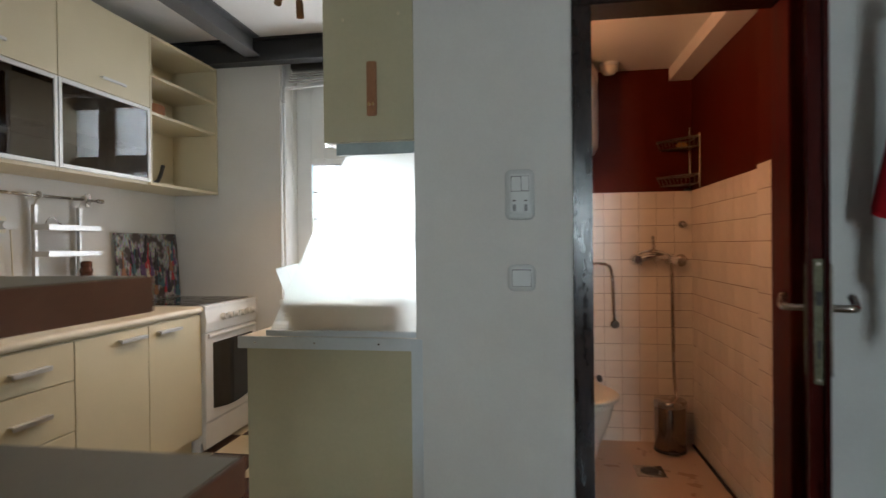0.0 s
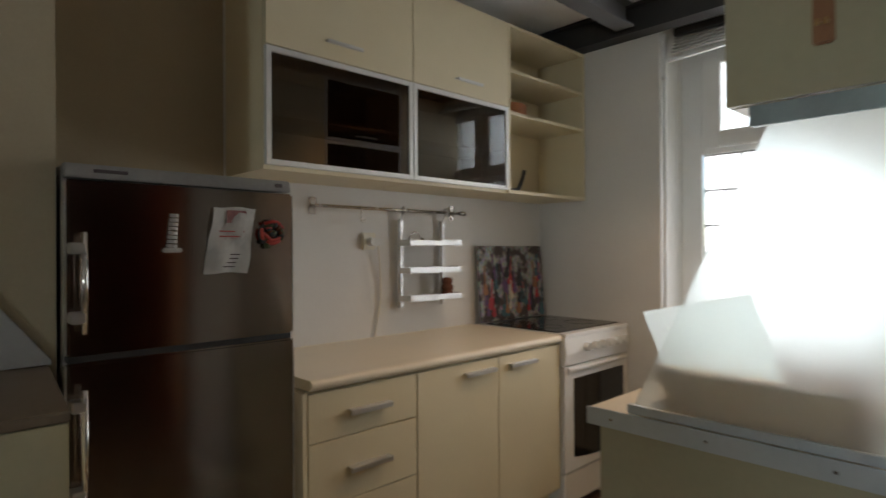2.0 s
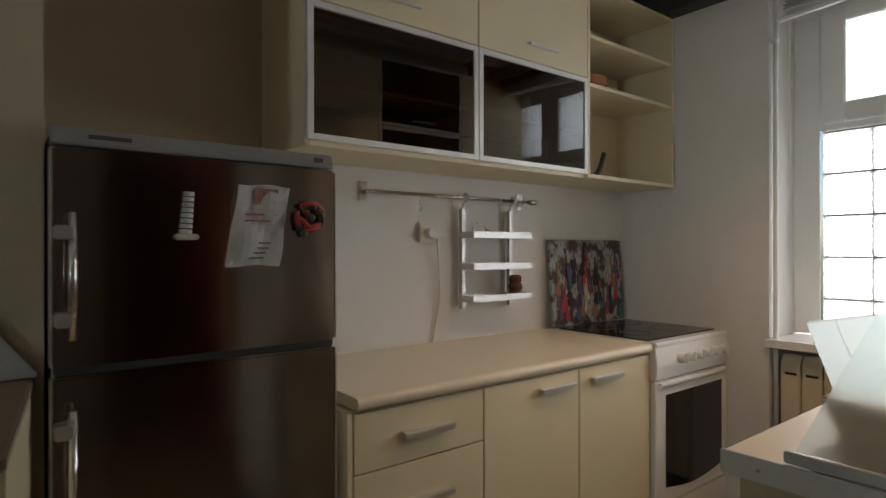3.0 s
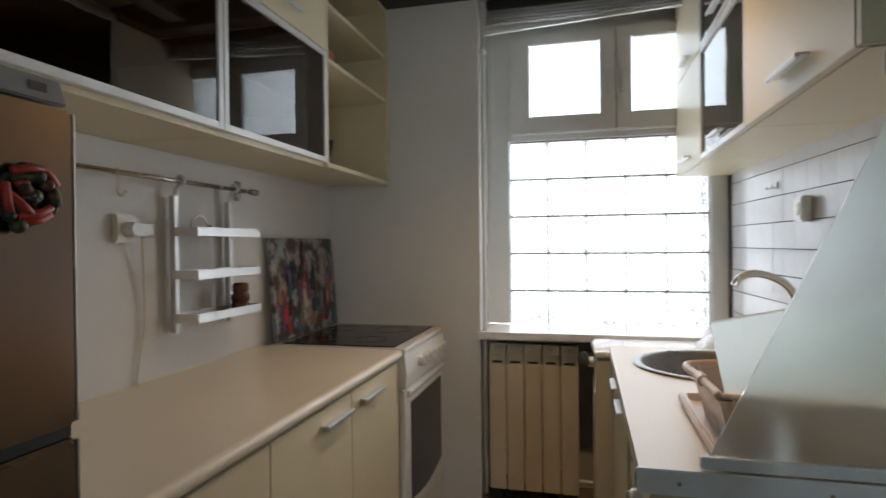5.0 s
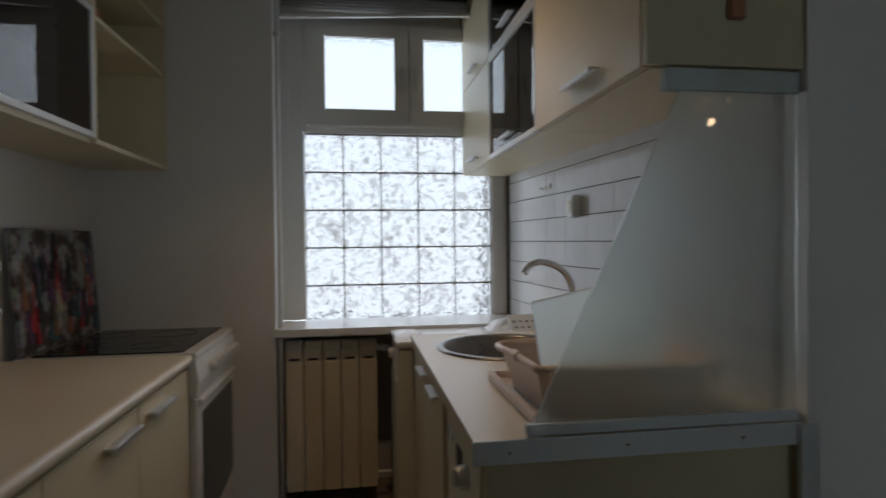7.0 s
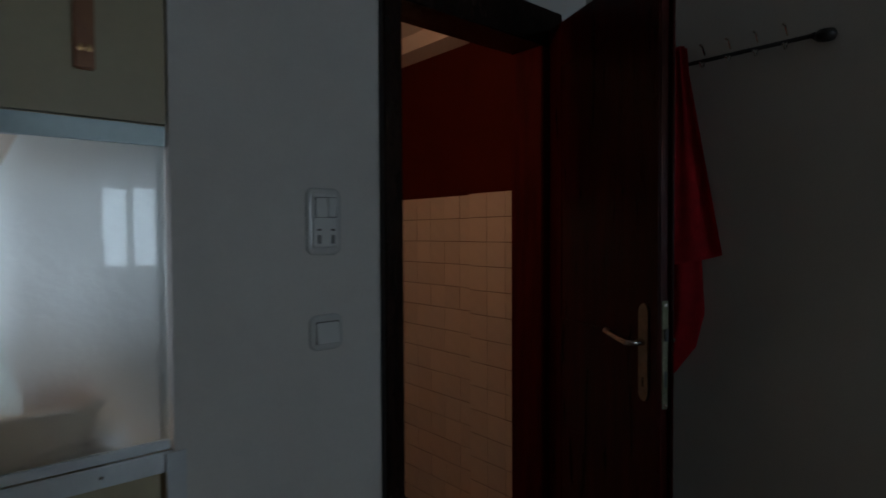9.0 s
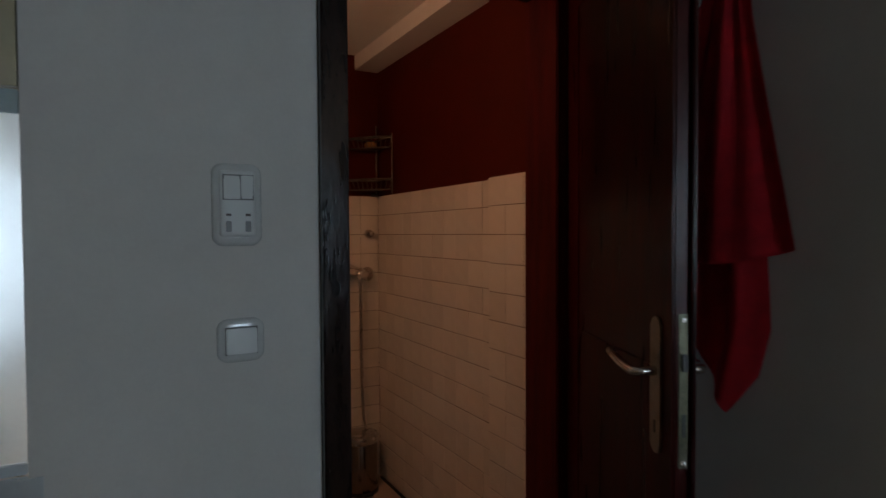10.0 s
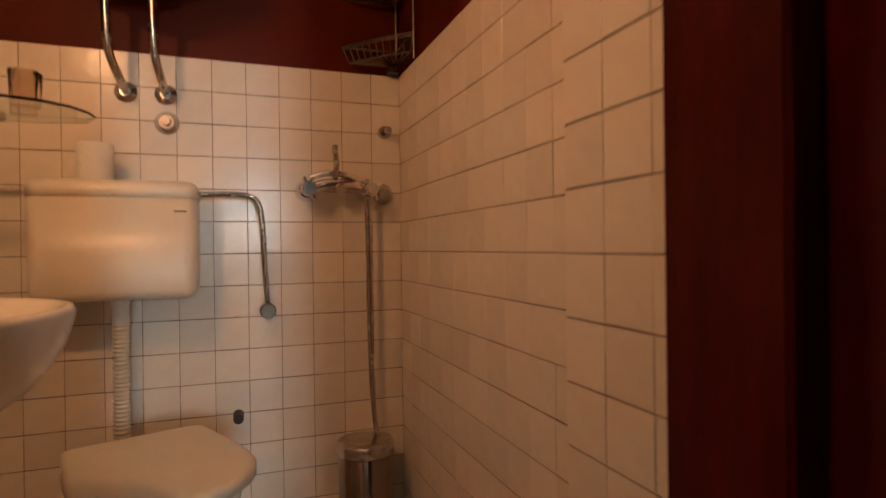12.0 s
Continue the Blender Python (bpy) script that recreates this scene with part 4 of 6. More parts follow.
rwt = thing("sink_worktop", (-1.28, 3.57, 0.866), "cream worktop with inset round sink and metal end strip", "worktop")
part("top", holed_top(-1.60, -0.866, 2.912, 4.235, 0.866, 0.903, SX, SY, SR), WORKTOP, rwt)
es = turned(box(-1.605, -0.872, 2.903, 2.911, 0.858, 0.906, 0.002), SLANT)
part("end_strip", es, ALU_PAINT, rwt, "pale aluminium end strip")
for x in (-1.53, -1.28, -1.02):
    part("screw", turned(cyl((x, 2.9035, 0.882), (x, 2.901, 0.882), 0.004, seg=10), SLANT), OLD_CHROME, rwt)
sk2 = thing("sink", (SX, SY, 0.75), "round stainless steel sink bowl in the worktop", "sink")
part("bowl", lathe([(SR + 0.03, 0.904), (SR + 0.028, 0.909), (SR + 0.006, 0.910), (SR - 0.006, 0.902), (SR - 0.012, 0.80), (SR - 0.05, 0.765), (0.03, 0.757), (0, 0.756), (0, 0.752), (SR - 0.05, 0.760), (SR - 0.008, 0.80), (SR - 0.002, 0.898), (SR + 0.03, 0.904)], (SX, SY, 0), 48), material("dull_sink_steel", (0.26, 0.24, 0.22), 0.3, 1.0, var=0.15, scale=20, fine=120, bump=0.02), sk2, smooth=True)
part("drain", cyl((SX, SY, 0.757), (SX, SY, 0.761), 0.035, seg=20), CHROME, sk2)
tp = thing("kitchen_tap", (-1.02, 3.86, 0.903), "chrome swan-neck kitchen tap beside the sink", "tap")
part("spout", tube([(-1.02, 3.855, 0.95), (-1.02, 3.855, 1.10), (-1.06, 3.845, 1.185), (-1.14, 3.825, 1.222), (-1.20, 3.805, 1.215), (-1.228, 3.80, 1.185)], 0.0125, 14), CHROME, tp, smooth=True)
part("base", cyl((-1.02, 3.855, 0.903), (-1.02, 3.855, 0.985), 0.024, 0.02, 20), CHROME, tp)
part("lever", tube([(-1.02, 3.855, 0.985), (-1.02, 3.89, 1.005), (-1.02, 3.95, 1.02)], 0.007, 10), CHROME, tp)
# dish drainer: tray and basket
tr = thing("drip_tray", (-1.22, 3.18, 0.903), "flat beige plastic drip tray under the dish rack", "tray")
tb = bmesh.new()
box(-1.455, -1.0, 2.975, 3.40, 0.9045, 0.912, 0.003, tb)
for a in ((-1.457, -1.440, 2.973, 3.402), (-1.015, -0.998, 2.973, 3.402)):
    box(a[0], a[1], a[2], a[3], 0.906, 0.932, 0.004, tb)
for a in ((-1.441, -1.014, 2.973, 2.985), (-1.441, -1.014, 3.39, 3.402)):
    box(a[0], a[1], a[2], a[3], 0.906, 0.930, 0.004, tb)
part("tray_body", tb, material("pale_tray_plastic", (0.70, 0.60, 0.53), 0.3, var=0.06, scale=8, fine=80, bump=0.02), tr)
dk = thing("dish_rack", (-1.22, 3.15, 0.913), "beige pink plastic dish rack with rounded rim", "dish rack")
def tub(x0, x1, y0, y1, z0, z1, flare, t=0.004):
    bm = bmesh.new()
    lay = []
    for z, e, i in ((z0, 0, 0), (z1, flare, 0), (z1, flare, t), (z0 + t, 0, t)):
        lay.append([bm.verts.new(p) for p in ((x0 - e + i, y0 - e + i, z), (x1 + e - i, y0 - e + i, z), (x1 + e - i, y1 + e - i, z), (x0 - e + i, y1 + e - i, z))])
    for a, b in zip(lay, lay[1:]):
        for k in range(4):
            j = (k + 1) % 4
            bm.faces.new((a[k], a[j], b[j], b[k]))
    bm.faces.new(lay[0])
    bm.faces.new(lay[-1])
    bmesh.ops.bevel(bm, geom=[e for e in bm.edges if abs(e.verts[0].co.z - e.verts[1].co.z) > 0.02], offset=0.02, segments=3, affect="EDGES")
    return bm


part("basket", tub(-1.415, -1.03, 3.0, 3.30, 0.914, 1.022, 0.028), PINK_PLASTIC, dk)
rim = tube([(-1.44, 2.99, 1.024), (-1.447, 3.15, 1.026), (-1.44, 3.31, 1.024), (-1.22, 3.33, 1.026), (-1.01, 3.31, 1.024), (-1.0, 3.15, 1.026), (-1.01, 2.99, 1.024), (-1.22, 2.972, 1.026), (-1.44, 2.99, 1.024)], 0.009, 10)
part("rim", rim, PINK_PLASTIC, dk, smooth=True)
part("clip", cyl((-1.447, 3.12, 1.026), (-1.447, 3.165, 1.026), 0.0125, seg=14), PINK_PLASTIC, dk)
for k, (x, y) in enumerate(((-1.36, 3.12), (-1.33, 3.17), (-1.37, 3.2))):
    cu = thing("wooden_spoon", (x, y, 0.92), "wooden spoon standing in the dish rack", "spoon", "spoons in the dish rack")
    part("handle", tube([(x, y, 0.92), (x + 0.01, y + 0.01, 1.0), (x + 0.015, y + 0.02, 1.04)], 0.006, 8), material("pale_wood", (0.5, 0.33, 0.17), 0.6, bump=0.05) if k == 0 else bpy.data.materials["pale_wood"], cu)
# framed glass tray leaning in the rack
pl = thing("serving_tray", (-1.27, 3.03, 0.95), "white rimmed glass tray leaning in the dish rack", "tray")
lean = Matrix.Translation((-1.27, 3.03, 0.963)) @ Matrix.Rotation(radians(18), 4, "X") @ Matrix.Rotation(radians(-13), 4, "Y")
rimb = bmesh.new()
for a in ((-0.14, -0.088, 0.0, 0.26), (0.088, 0.14, 0.0, 0.26), (-0.088, 0.088, 0.0, 0.05), (-0.088, 0.088, 0.205, 0.26)):
    box(a[0], a[1], -0.005, 0.005, a[2], a[3], 0.0015, rimb)
part("rim", turned(rimb, lean), MILKY, pl, "", False, False)
part("inset", turned(box(-0.089, 0.089, -0.001, 0.003, 0.049, 0.206), lean), MILKY, pl, "", False, False)
# splash glass with aluminium profiles
gp = thing("splash_screen", (-1.16, 2.925, 0.906), "frosted glass splash screen with slanted edge in aluminium profiles", "glass screen")
part("glass", turned(prism([(-1.475, 0.925), (-1.145, 1.625), (-1.145, 1.652), (-0.874, 1.652), (-0.874, 0.925)], "y", 2.923, 2.930), SLANT), FROST, gp, "frosted grey-green glass", False, False)
part("lower_profile", turned(box(-1.49, -0.874, 2.916, 2.937, 0.9065, 0.93, 0.002), SLANT), ALU_PAINT, gp)
part("upper_profile", turned(box(-1.185, -0.874, 2.914, 2.938, 1.617, 1.663, 0.002), SLANT), material("teal_grey_profile", (0.34, 0.40, 0.40), 0.4, 0.5, bump=0.02), gp)
single("corner_guard", prism([(-0.889, 2.889), (-0.846, 2.889), (-0.846, 2.8935), (-0.8865, 2.8935), (-0.8865, 2.901), (-0.889, 2.901)], "z", 0.0, 0.905), ALU_PAINT, "pale aluminium corner guard on the wall end", "corner guard")

# right wall units
RFX = -1.232
units = [(2.9285, 3.635), (3.635, 4.312), (4.312, 4.945)]
for k, (y0, y1) in enumerate(units):
    w = thing("wall_cabinet", (-1.1, (y0 + y1) / 2, 1.665), ("cream wall unit with one big door over the dish rack", "wall unit with dark glass doors over the sink", "cream wall unit with two doors by the window")[k], "cabinet", "wall units of the sink side")
    part("body", box(RFX + 0.021, sink_wall_x(y0) + 0.02, y0 + 0.001, y1 - 0.001, 1.665, 2.56, 0.001), CREAM, w)
    zs = ((1.667, 2.558),) if k == 0 else ((1.667, 2.115), (2.119, 2.558))
    for z0, z1 in zs:
        if k == 1:
            fb = bmesh.new()
            for a in ((y0 + G, y0 + 0.022, z0, z1), (y1 - 0.022, y1 - G, z0, z1), (y0 + 0.022, y1 - 0.022, z0, z0 + 0.02), (y0 + 0.022, y1 - 0.022, z1 - 0.02, z1)):
                box(RFX, RFX + 0.02, a[0], a[1], a[2], a[3], 0.0015, fb)
            d = part("door_frame", fb, bpy.data.materials["pale_frame"], w)
            part("glass", box(RFX + 0.008, RFX + 0.018, y0 + 0.021, y1 - 0.021, z0 + 0.019, z1 - 0.019), DARK_GLASS, d, "dark tinted glass")
        else:
            d = front(w, RFX, RFX + 0.02, y0 + G, y1 - G, z0, z1)
        if k == 0:
            bar_handle(d, (RFX, 3.13, 1.722), (RFX, 3.337, 1.722), (-0.03, 0, 0), 0.014)
        else:
            hy = (y0 + y1) / 2
            bar_handle(d, (RFX, hy - 0.09, z0 + 0.045), (RFX, hy + 0.09, z0 + 0.045), (-0.028, 0, 0), 0.012)
ep = thing("cabinet_end_panel", (-1.05, 2.915, 1.667), "plain olive-cream end panel of the wall units", "panel")
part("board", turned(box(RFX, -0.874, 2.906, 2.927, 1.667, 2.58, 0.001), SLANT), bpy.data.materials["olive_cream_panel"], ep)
for x, z in ((-1.15, 2.14), (-0.93, 2.15)):
    part("screw_cap", turned(cyl((x, 2.9065, z), (x, 2.904, z), 0.006, seg=12), SLANT), CREAM_EDGE, ep)
ws = thing("wooden_hook_strip", (-1.02, 2.89, 1.75), "narrow reddish wooden strip with two brass hooks on the panel", "hook strip")
part("strip", turned(box(-1.055, -1.015, 2.893, 2.905, 1.762, 1.972, 0.004), SLANT), STRIP_WOOD, ws)
for x in (-1.043, -1.028):
    part("brass_hook", turned(cyl((x, 2.893, 1.805), (x, 2.883, 1.803), 0.005, seg=10, bm=cyl((x, 2.884, 1.803), (x, 2.884, 1.812), 0.0035, seg=8)), SLANT), BRASS, ws)

# tiled wall behind the sink
single("grout_field", prism([(sink_wall_x(2.978) - 0.004, 2.978), (sink_wall_x(2.978) + 0.01, 2.978), (WF[0] + 0.01, 4.954), (WF[0] - 0.004, 4.954)], "z", 0.86, 1.68), GROUT_K, "tile joints of the sink wall", "grout", "", "structure")
rs = thing("wall_socket", (-0.98, 4.03, 1.44), "white surface-mounted socket on the tiled wall", "socket")
part("box", box(sink_wall_x(4.02) - 0.047, sink_wall_x(4.02) - 0.011, 3.985, 4.065, 1.395, 1.485, 0.006), PLASTIC, rs)
part("socket_face", cyl((sink_wall_x(4.02) - 0.047, 4.025, 1.44), (sink_wall_x(4.02) - 0.051, 4.025, 1.44), 0.022, seg=20), OLD_WARM_PLASTIC, rs)
for k in range(2):
    hk = thing("small_wall_hook", (-0.98, 4.30 + 0.06 * k, 1.56), "small clear wall hook on the tiles", "hook", "small hooks on the tiles")
    part("hook_plate", box(sink_wall_x(4.3) - 0.016, sink_wall_x(4.3) - 0.011, 4.29 + 0.06 * k, 4.315 + 0.06 * k, 1.535, 1.565, 0.002), PLASTIC, hk)
    part("hook_bow", tube([(sink_wall_x(4.3) - 0.014, 4.302 + 0.06 * k, 1.545), (sink_wall_x(4.3) - 0.03, 4.302 + 0.06 * k, 1.538), (sink_wall_x(4.3) - 0.032, 4.302 + 0.06 * k, 1.55)], 0.0025, 6), CHROME, hk)

# white appliance under the sill and its crumpled wrapping
wm = thing("slim_appliance", (-1.32, 4.56, 0), "white slim appliance standing beside the radiator, warm light in its colour", "appliance")
# Warm light on the white body and front is put into their colour.
part("body", box(-1.655, RX - 0.014, 4.245, 4.60, 0.02, 0.845, 0.008), OLD_WARM_PLASTIC, wm)
part("front_panel", box(-1.662, -1.656, 4.255, 4.59, 0.04, 0.70, 0.002), OLD_WARM_PLASTIC, wm)
part("top_plate", box(-1.66, RX - 0.014, 4.24, 4.605, 0.846, 0.872, 0.006), ENAMEL, wm)
part("dial", cyl((-1.656, 4.50, 0.78), (-1.68, 4.50, 0.78), 0.025, 0.022, 18), PLASTIC, wm)
def crumple(name, at, w, d, h, label, seed):
    random.seed(seed)
    bm = bmesh.new()
    n = 10
    g = [[bm.verts.new((at[0] + (i / n - 0.5) * w + random.uniform(-0.006, 0.006), at[1] + (k / n - 0.5) * d + random.uniform(-0.006, 0.006),
                        at[2] + h * (1 - (2 * i / n - 1) ** 2) * (1 - (2 * k / n - 1) ** 2) + random.uniform(0.0005, 0.007))) for i in range(n + 1)] for k in range(n + 1)]
    for k in range(n):
        for i in range(n):
            bm.faces.new((g[k][i], g[k][i + 1], g[k + 1][i + 1], g[k + 1][i]))
    bmesh.ops.solidify(bm, geom=bm.faces[:], thickness=0.0012)
    return single(name, bm, WRAP, label, "plastic bag", smooth=True, shadow=False)


crumple("plastic_wrap", (-1.60, 4.40, 0.873), 0.14, 0.26, 0.022, "crumpled clear plastic wrap on the white appliance", 3)
crumple("plastic_bag", (-1.12, 4.44, 0.873), 0.22, 0.22, 0.06, "clear plastic bag with small white packets by the sill", 4)
pk = thing("packet", (-1.05, 4.36, 0.873), "small white printed packet beside the sink", "packet")
PACK_M = Matrix.Translation((-1.06, 4.36, 0.905)) @ Matrix.Rotation(radians(28), 4, "X")
part("carton", turned(box(-0.07, 0.07, -0.07, 0.07, 0.0, 0.02, 0.004), PACK_M), PLASTIC, pk)
for k in range(8):
    part("print_bar", turned(box(-0.055 + 0.03 * (k % 4), -0.043 + 0.03 * (k % 4), -0.04 + 0.045 * (k // 4), -0.028 + 0.045 * (k // 4), 0.0200, 0.0208), PACK_M), INK, pk)

# ceiling spot
sp = thing("ceiling_spotlight", (-1.62, 3.70, 2.74), "brass-brown ceiling spot bar with two swivel heads", "lamp")
part("bar", box(-1.84, -1.49, 3.74, 3.765, 2.715, 2.739, 0.004), BRONZE, sp)
for x, tilt, drop in ((-1.68, 12, 0.0), (-1.80, -40, 0.075)):
    part("stem", cyl((x, 3.752, 2.715), (x, 3.752, 2.60 + drop), 0.005, seg=10), BRONZE, sp)
    hd = lathe([(0.008, 0.05), (0.019, 0.045), (0.021, -0.045), (0.018, -0.045), (0.016, 0.035), (0, 0.038)], (0, 0, 0), 20)
    turned(hd, Matrix.Translation((x, 3.752, 2.565 + drop)) @ Matrix.Rotation(radians(tilt * 0.6), 4, "X"))
    part("spot_head", hd, BRONZE, sp, smooth=True)

# ---- living side ----
sh = thing("side_shelf", (-1.05, 0.85, 0), "two-tier side shelf with taupe boards and dark brown edges", "shelf")
for z0, z1, xr, yf in ((1.203, 1.236, -0.775, 1.245), (1.024, 1.060, -0.705, 1.28)):
    bo = part("board", box(-1.35, xr - 0.004, 0.45, yf, z0, z1, 0.002), TAUPE, sh)
    part("edge_band", box(xr - 0.004, xr, 0.45, yf, z0, z1 - 0.001, 0.0008), BROWN, bo, "dark brown edge band")
for x, y in ((-1.32, 0.48), (-0.80, 0.48), (-1.32, 1.15)):
    part("post", box(x - 0.02, x + 0.02, y - 0.02, y + 0.02, 0, 1.203, 0.003), BROWN, sh)
lc = thing("low_cabinet", (-2.21, 1.4, 0), "tall cream cabinet with taupe top beside the fridge niche", "cabinet")
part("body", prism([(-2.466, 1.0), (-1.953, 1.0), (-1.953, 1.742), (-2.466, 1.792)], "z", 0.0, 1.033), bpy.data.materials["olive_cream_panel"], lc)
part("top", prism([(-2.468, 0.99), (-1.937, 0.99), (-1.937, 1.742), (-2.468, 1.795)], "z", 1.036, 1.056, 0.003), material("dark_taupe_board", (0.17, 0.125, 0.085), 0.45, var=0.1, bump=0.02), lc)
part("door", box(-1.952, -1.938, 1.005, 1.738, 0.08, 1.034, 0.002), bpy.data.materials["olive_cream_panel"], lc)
# Thin grey shape with a sloping upper edge, flat on the wall.
slope = thing("sloping_panel", (-2.46, 1.4, 1.04), "flat grey sloping shape on the wall", "panel")
part("board", prism([(1.80, 1.068), (1.19, 1.888), (0.9, 1.888), (0.9, 1.058), (1.80, 1.058)], "x", -2.469, -2.452, 0.002), SLOPE_GREY, slope)

# living room window
lw = thing("window_3", (0.42, -3.65, 0.98), "white casement window with two panes", "window", "", "structure")
lf = bmesh.new()
for a in ((0.08, 0.125, 0.98, 2.04), (0.715, 0.76, 0.98, 2.04), (0.125, 0.715, 0.98, 1.03), (0.125, 0.715, 1.99, 2.04), (0.38, 0.46, 1.03, 1.99)):
    box(a[0], a[1], -3.72, -3.65, a[2], a[3], 0.004, lf)
part("window_frame", lf, FRAME_W, lw)
for a in ((0.125, 0.38), (0.46, 0.715)):
    part("pane", box(a[0] - 0.004, a[1] + 0.004, -3.69, -3.685, 1.026, 1.994), PANE, lw, "", False, False)

# living room lamp
ll = thing("pendant_lamp", (1.36, -0.77, CZ), "small brass ceiling lamp with three glowing bulbs", "lamp")
part("canopy", lathe([(0, 0), (0.06, 0), (0.055, -0.025), (0.012, -0.035), (0, -0.035)], (1.36, -0.77, CZ), 24), BRASS, ll, smooth=True)
part("stem", cyl((1.36, -0.77, CZ - 0.03), (1.36, -0.77, 2.50), 0.007, seg=10), BRASS, ll)
for k in range(3):
    a = radians(120 * k + 20)
    dx, dy = math.cos(a), math.sin(a)
    part("arm", tube([(1.36, -0.77, 2.51), (1.36 + 0.07 * dx, -0.77 + 0.07 * dy, 2.46), (1.36 + 0.15 * dx, -0.77 + 0.15 * dy, 2.50)], 0.006, 8), BRASS, ll)
    part("glowing_bulb", lathe([(0, 0), (0.014, 0.002), (0.03, 0.04), (0.022, 0.07), (0, 0.082)], (1.36 + 0.15 * dx, -0.77 + 0.15 * dy, 2.50), 16), LAMP_GLOW, ll, "glowing warm bulb", True, False)
stl = thing("stool", (0.02, -0.62, 0), "low wooden stool with a red fabric seat", "stool")
part("seat", box(-0.16, 0.20, -0.80, -0.46, 0.40, 0.46, 0.02), RED_SEAT, stl, "red fabric seat")
for x, y in ((-0.12, -0.76), (0.16, -0.76), (-0.12, -0.50), (0.16, -0.50)):
    part("leg", box(x - 0.018, x + 0.018, y - 0.018, y + 0.018, 0, 0.40, 0.003), STRIP_WOOD, stl)

# small white table behind, which the splash glass mirrors
tbl = thing("side_table", (-0.3, -0.75, 0), "small white side table with a cup on it", "table")
part("tabletop", box(-0.52, -0.08, -0.95, -0.55, 0.72, 0.75, 0.005), ENAMEL, tbl)
for x, y in ((-0.49, -0.92), (-0.11, -0.92), (-0.49, -0.58), (-0.11, -0.58)):
    part("leg", box(x - 0.02, x + 0.02, y - 0.02, y + 0.02, 0, 0.72, 0.003), ENAMEL, tbl)
cup = thing("cup", (-0.28, -0.72, 0.75), "white cup standing on the side table", "cup")
part("cup_body", lathe([(0, 0), (0.03, 0), (0.04, 0.07), (0.037, 0.07), (0.028, 0.006), (0, 0.006)], (-0.28, -0.72, 0.751), 20), PORCELAIN, cup, smooth=True)

# ---- switches and door ----
LAYOUT[0] = Matrix.Translation((0.053, 0.131, -0.053)) @ Matrix.Diagonal((1.10, 1, 1.051, 1))
PLATE = material("grey_white_plate", (0.60, 0.62, 0.61), 0.16, var=0.03, scale=8, fine=90, bump=0.0, rough_var=0.04)
ROCKER = material("satin_switch_plastic", (0.66, 0.68, 0.67), 0.42, var=0.03, bump=0.0)
LOCK_METAL = material("worn_lock_metal", (0.13, 0.125, 0.085), 0.5, 1.0, var=0.35, scale=30, fine=120, bump=0.05)
CISTERN = material("cream_cistern_plastic", (0.74, 0.67, 0.56), 0.33, var=0.04, scale=4, fine=80, bump=0.0)
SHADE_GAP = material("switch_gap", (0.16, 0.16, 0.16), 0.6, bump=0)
PORT_GREY = material("port_grey", (0.2, 0.2, 0.2), 0.4)


def cushion(cx, cz, w, h, y, depth, corner=0.02, bow=0.004):
    """A domed plate on a wall facing -y: rounded corners, sides bowed outward, a falling rim."""
    loops = []
    for k, (inset, d) in enumerate(((0.0, 0.0), (0.0, 0.35), (0.0018, 0.68), (0.005, 0.88), (0.010, 1.0), (0.018, 1.05))):
        pts = []
        for q in range(4):
            sx, sz = ((1, 1), (-1, 1), (-1, -1), (1, -1))[q]
            for j in range(7):
                a = math.pi / 2 * q + math.pi / 2 * j / 6
                x = sx * (w / 2 - corner) + corner * math.cos(a)
                z = sz * (h / 2 - corner) + corner * math.sin(a)
                x += bow * math.copysign(max(0.0, 1 - (2 * z / h) ** 2), x)
                pts.append((cx + x * (1 - 2 * inset / w), y - depth * d, cz + z * (1 - 2 * inset / h)))
        loops.append(pts)
    bm = bmesh.new()
    rings = [[bm.verts.new(p) for p in lp] for lp in loops]
    for a, b in zip(rings, rings[1:]):
        for k in range(len(a)):
            bm.faces.new((a[k], a[(k + 1) % len(a)], b[(k + 1) % len(a)], b[k]))
    bm.faces.new(rings[0])
    bm.faces.new(rings[-1])
    return bm


s1 = thing("light_switch", (-0.48, 2.76, 1.34), "white rocker switch above a double charging socket plate", "switch")
part("plate", cushion(-0.480, 1.426, 0.094, 0.176, 2.764, 0.011), PLATE, s1, smooth=True)
part("inner_frame", cushion(-0.480, 1.428, 0.070, 0.142, 2.754, 0.006, 0.008, 0.001), ROCKER, s1, smooth=True)
part("rocker_gap", box(-0.509, -0.449, 2.7462, 2.7490, 1.436, 1.490), SHADE_GAP, s1)
part("rocker", turned(box(-0.029, 0.003, -0.0030, 0.003, -0.0255, 0.0255, 0.0015), Matrix.Translation((-0.4785, 2.7465, 1.463)) @ Matrix.Rotation(radians(-4), 4, "X")), ROCKER, s1)
part("rocker", turned(box(0.0045, 0.0285, -0.0030, 0.003, -0.0255, 0.0255, 0.0015), Matrix.Translation((-0.4785, 2.7465, 1.463)) @ Matrix.Rotation(radians(4), 4, "X")), ROCKER, s1)
for x in (-0.498, -0.460):
    part("port", box(x - 0.0055, x + 0.0055, 2.7462, 2.7490, 1.368, 1.391, 0.001), PORT_GREY, s1)
    part("indicator", box(x - 0.005, x + 0.005, 2.7462, 2.7490, 1.402, 1.407), INK, s1)
s2 = thing("light_switch", (-0.475, 2.76, 1.086), "white single rocker light switch on the wall end", "switch")
part("plate", cushion(-0.476, 1.134, 0.088, 0.094, 2.764, 0.011), PLATE, s2, smooth=True)
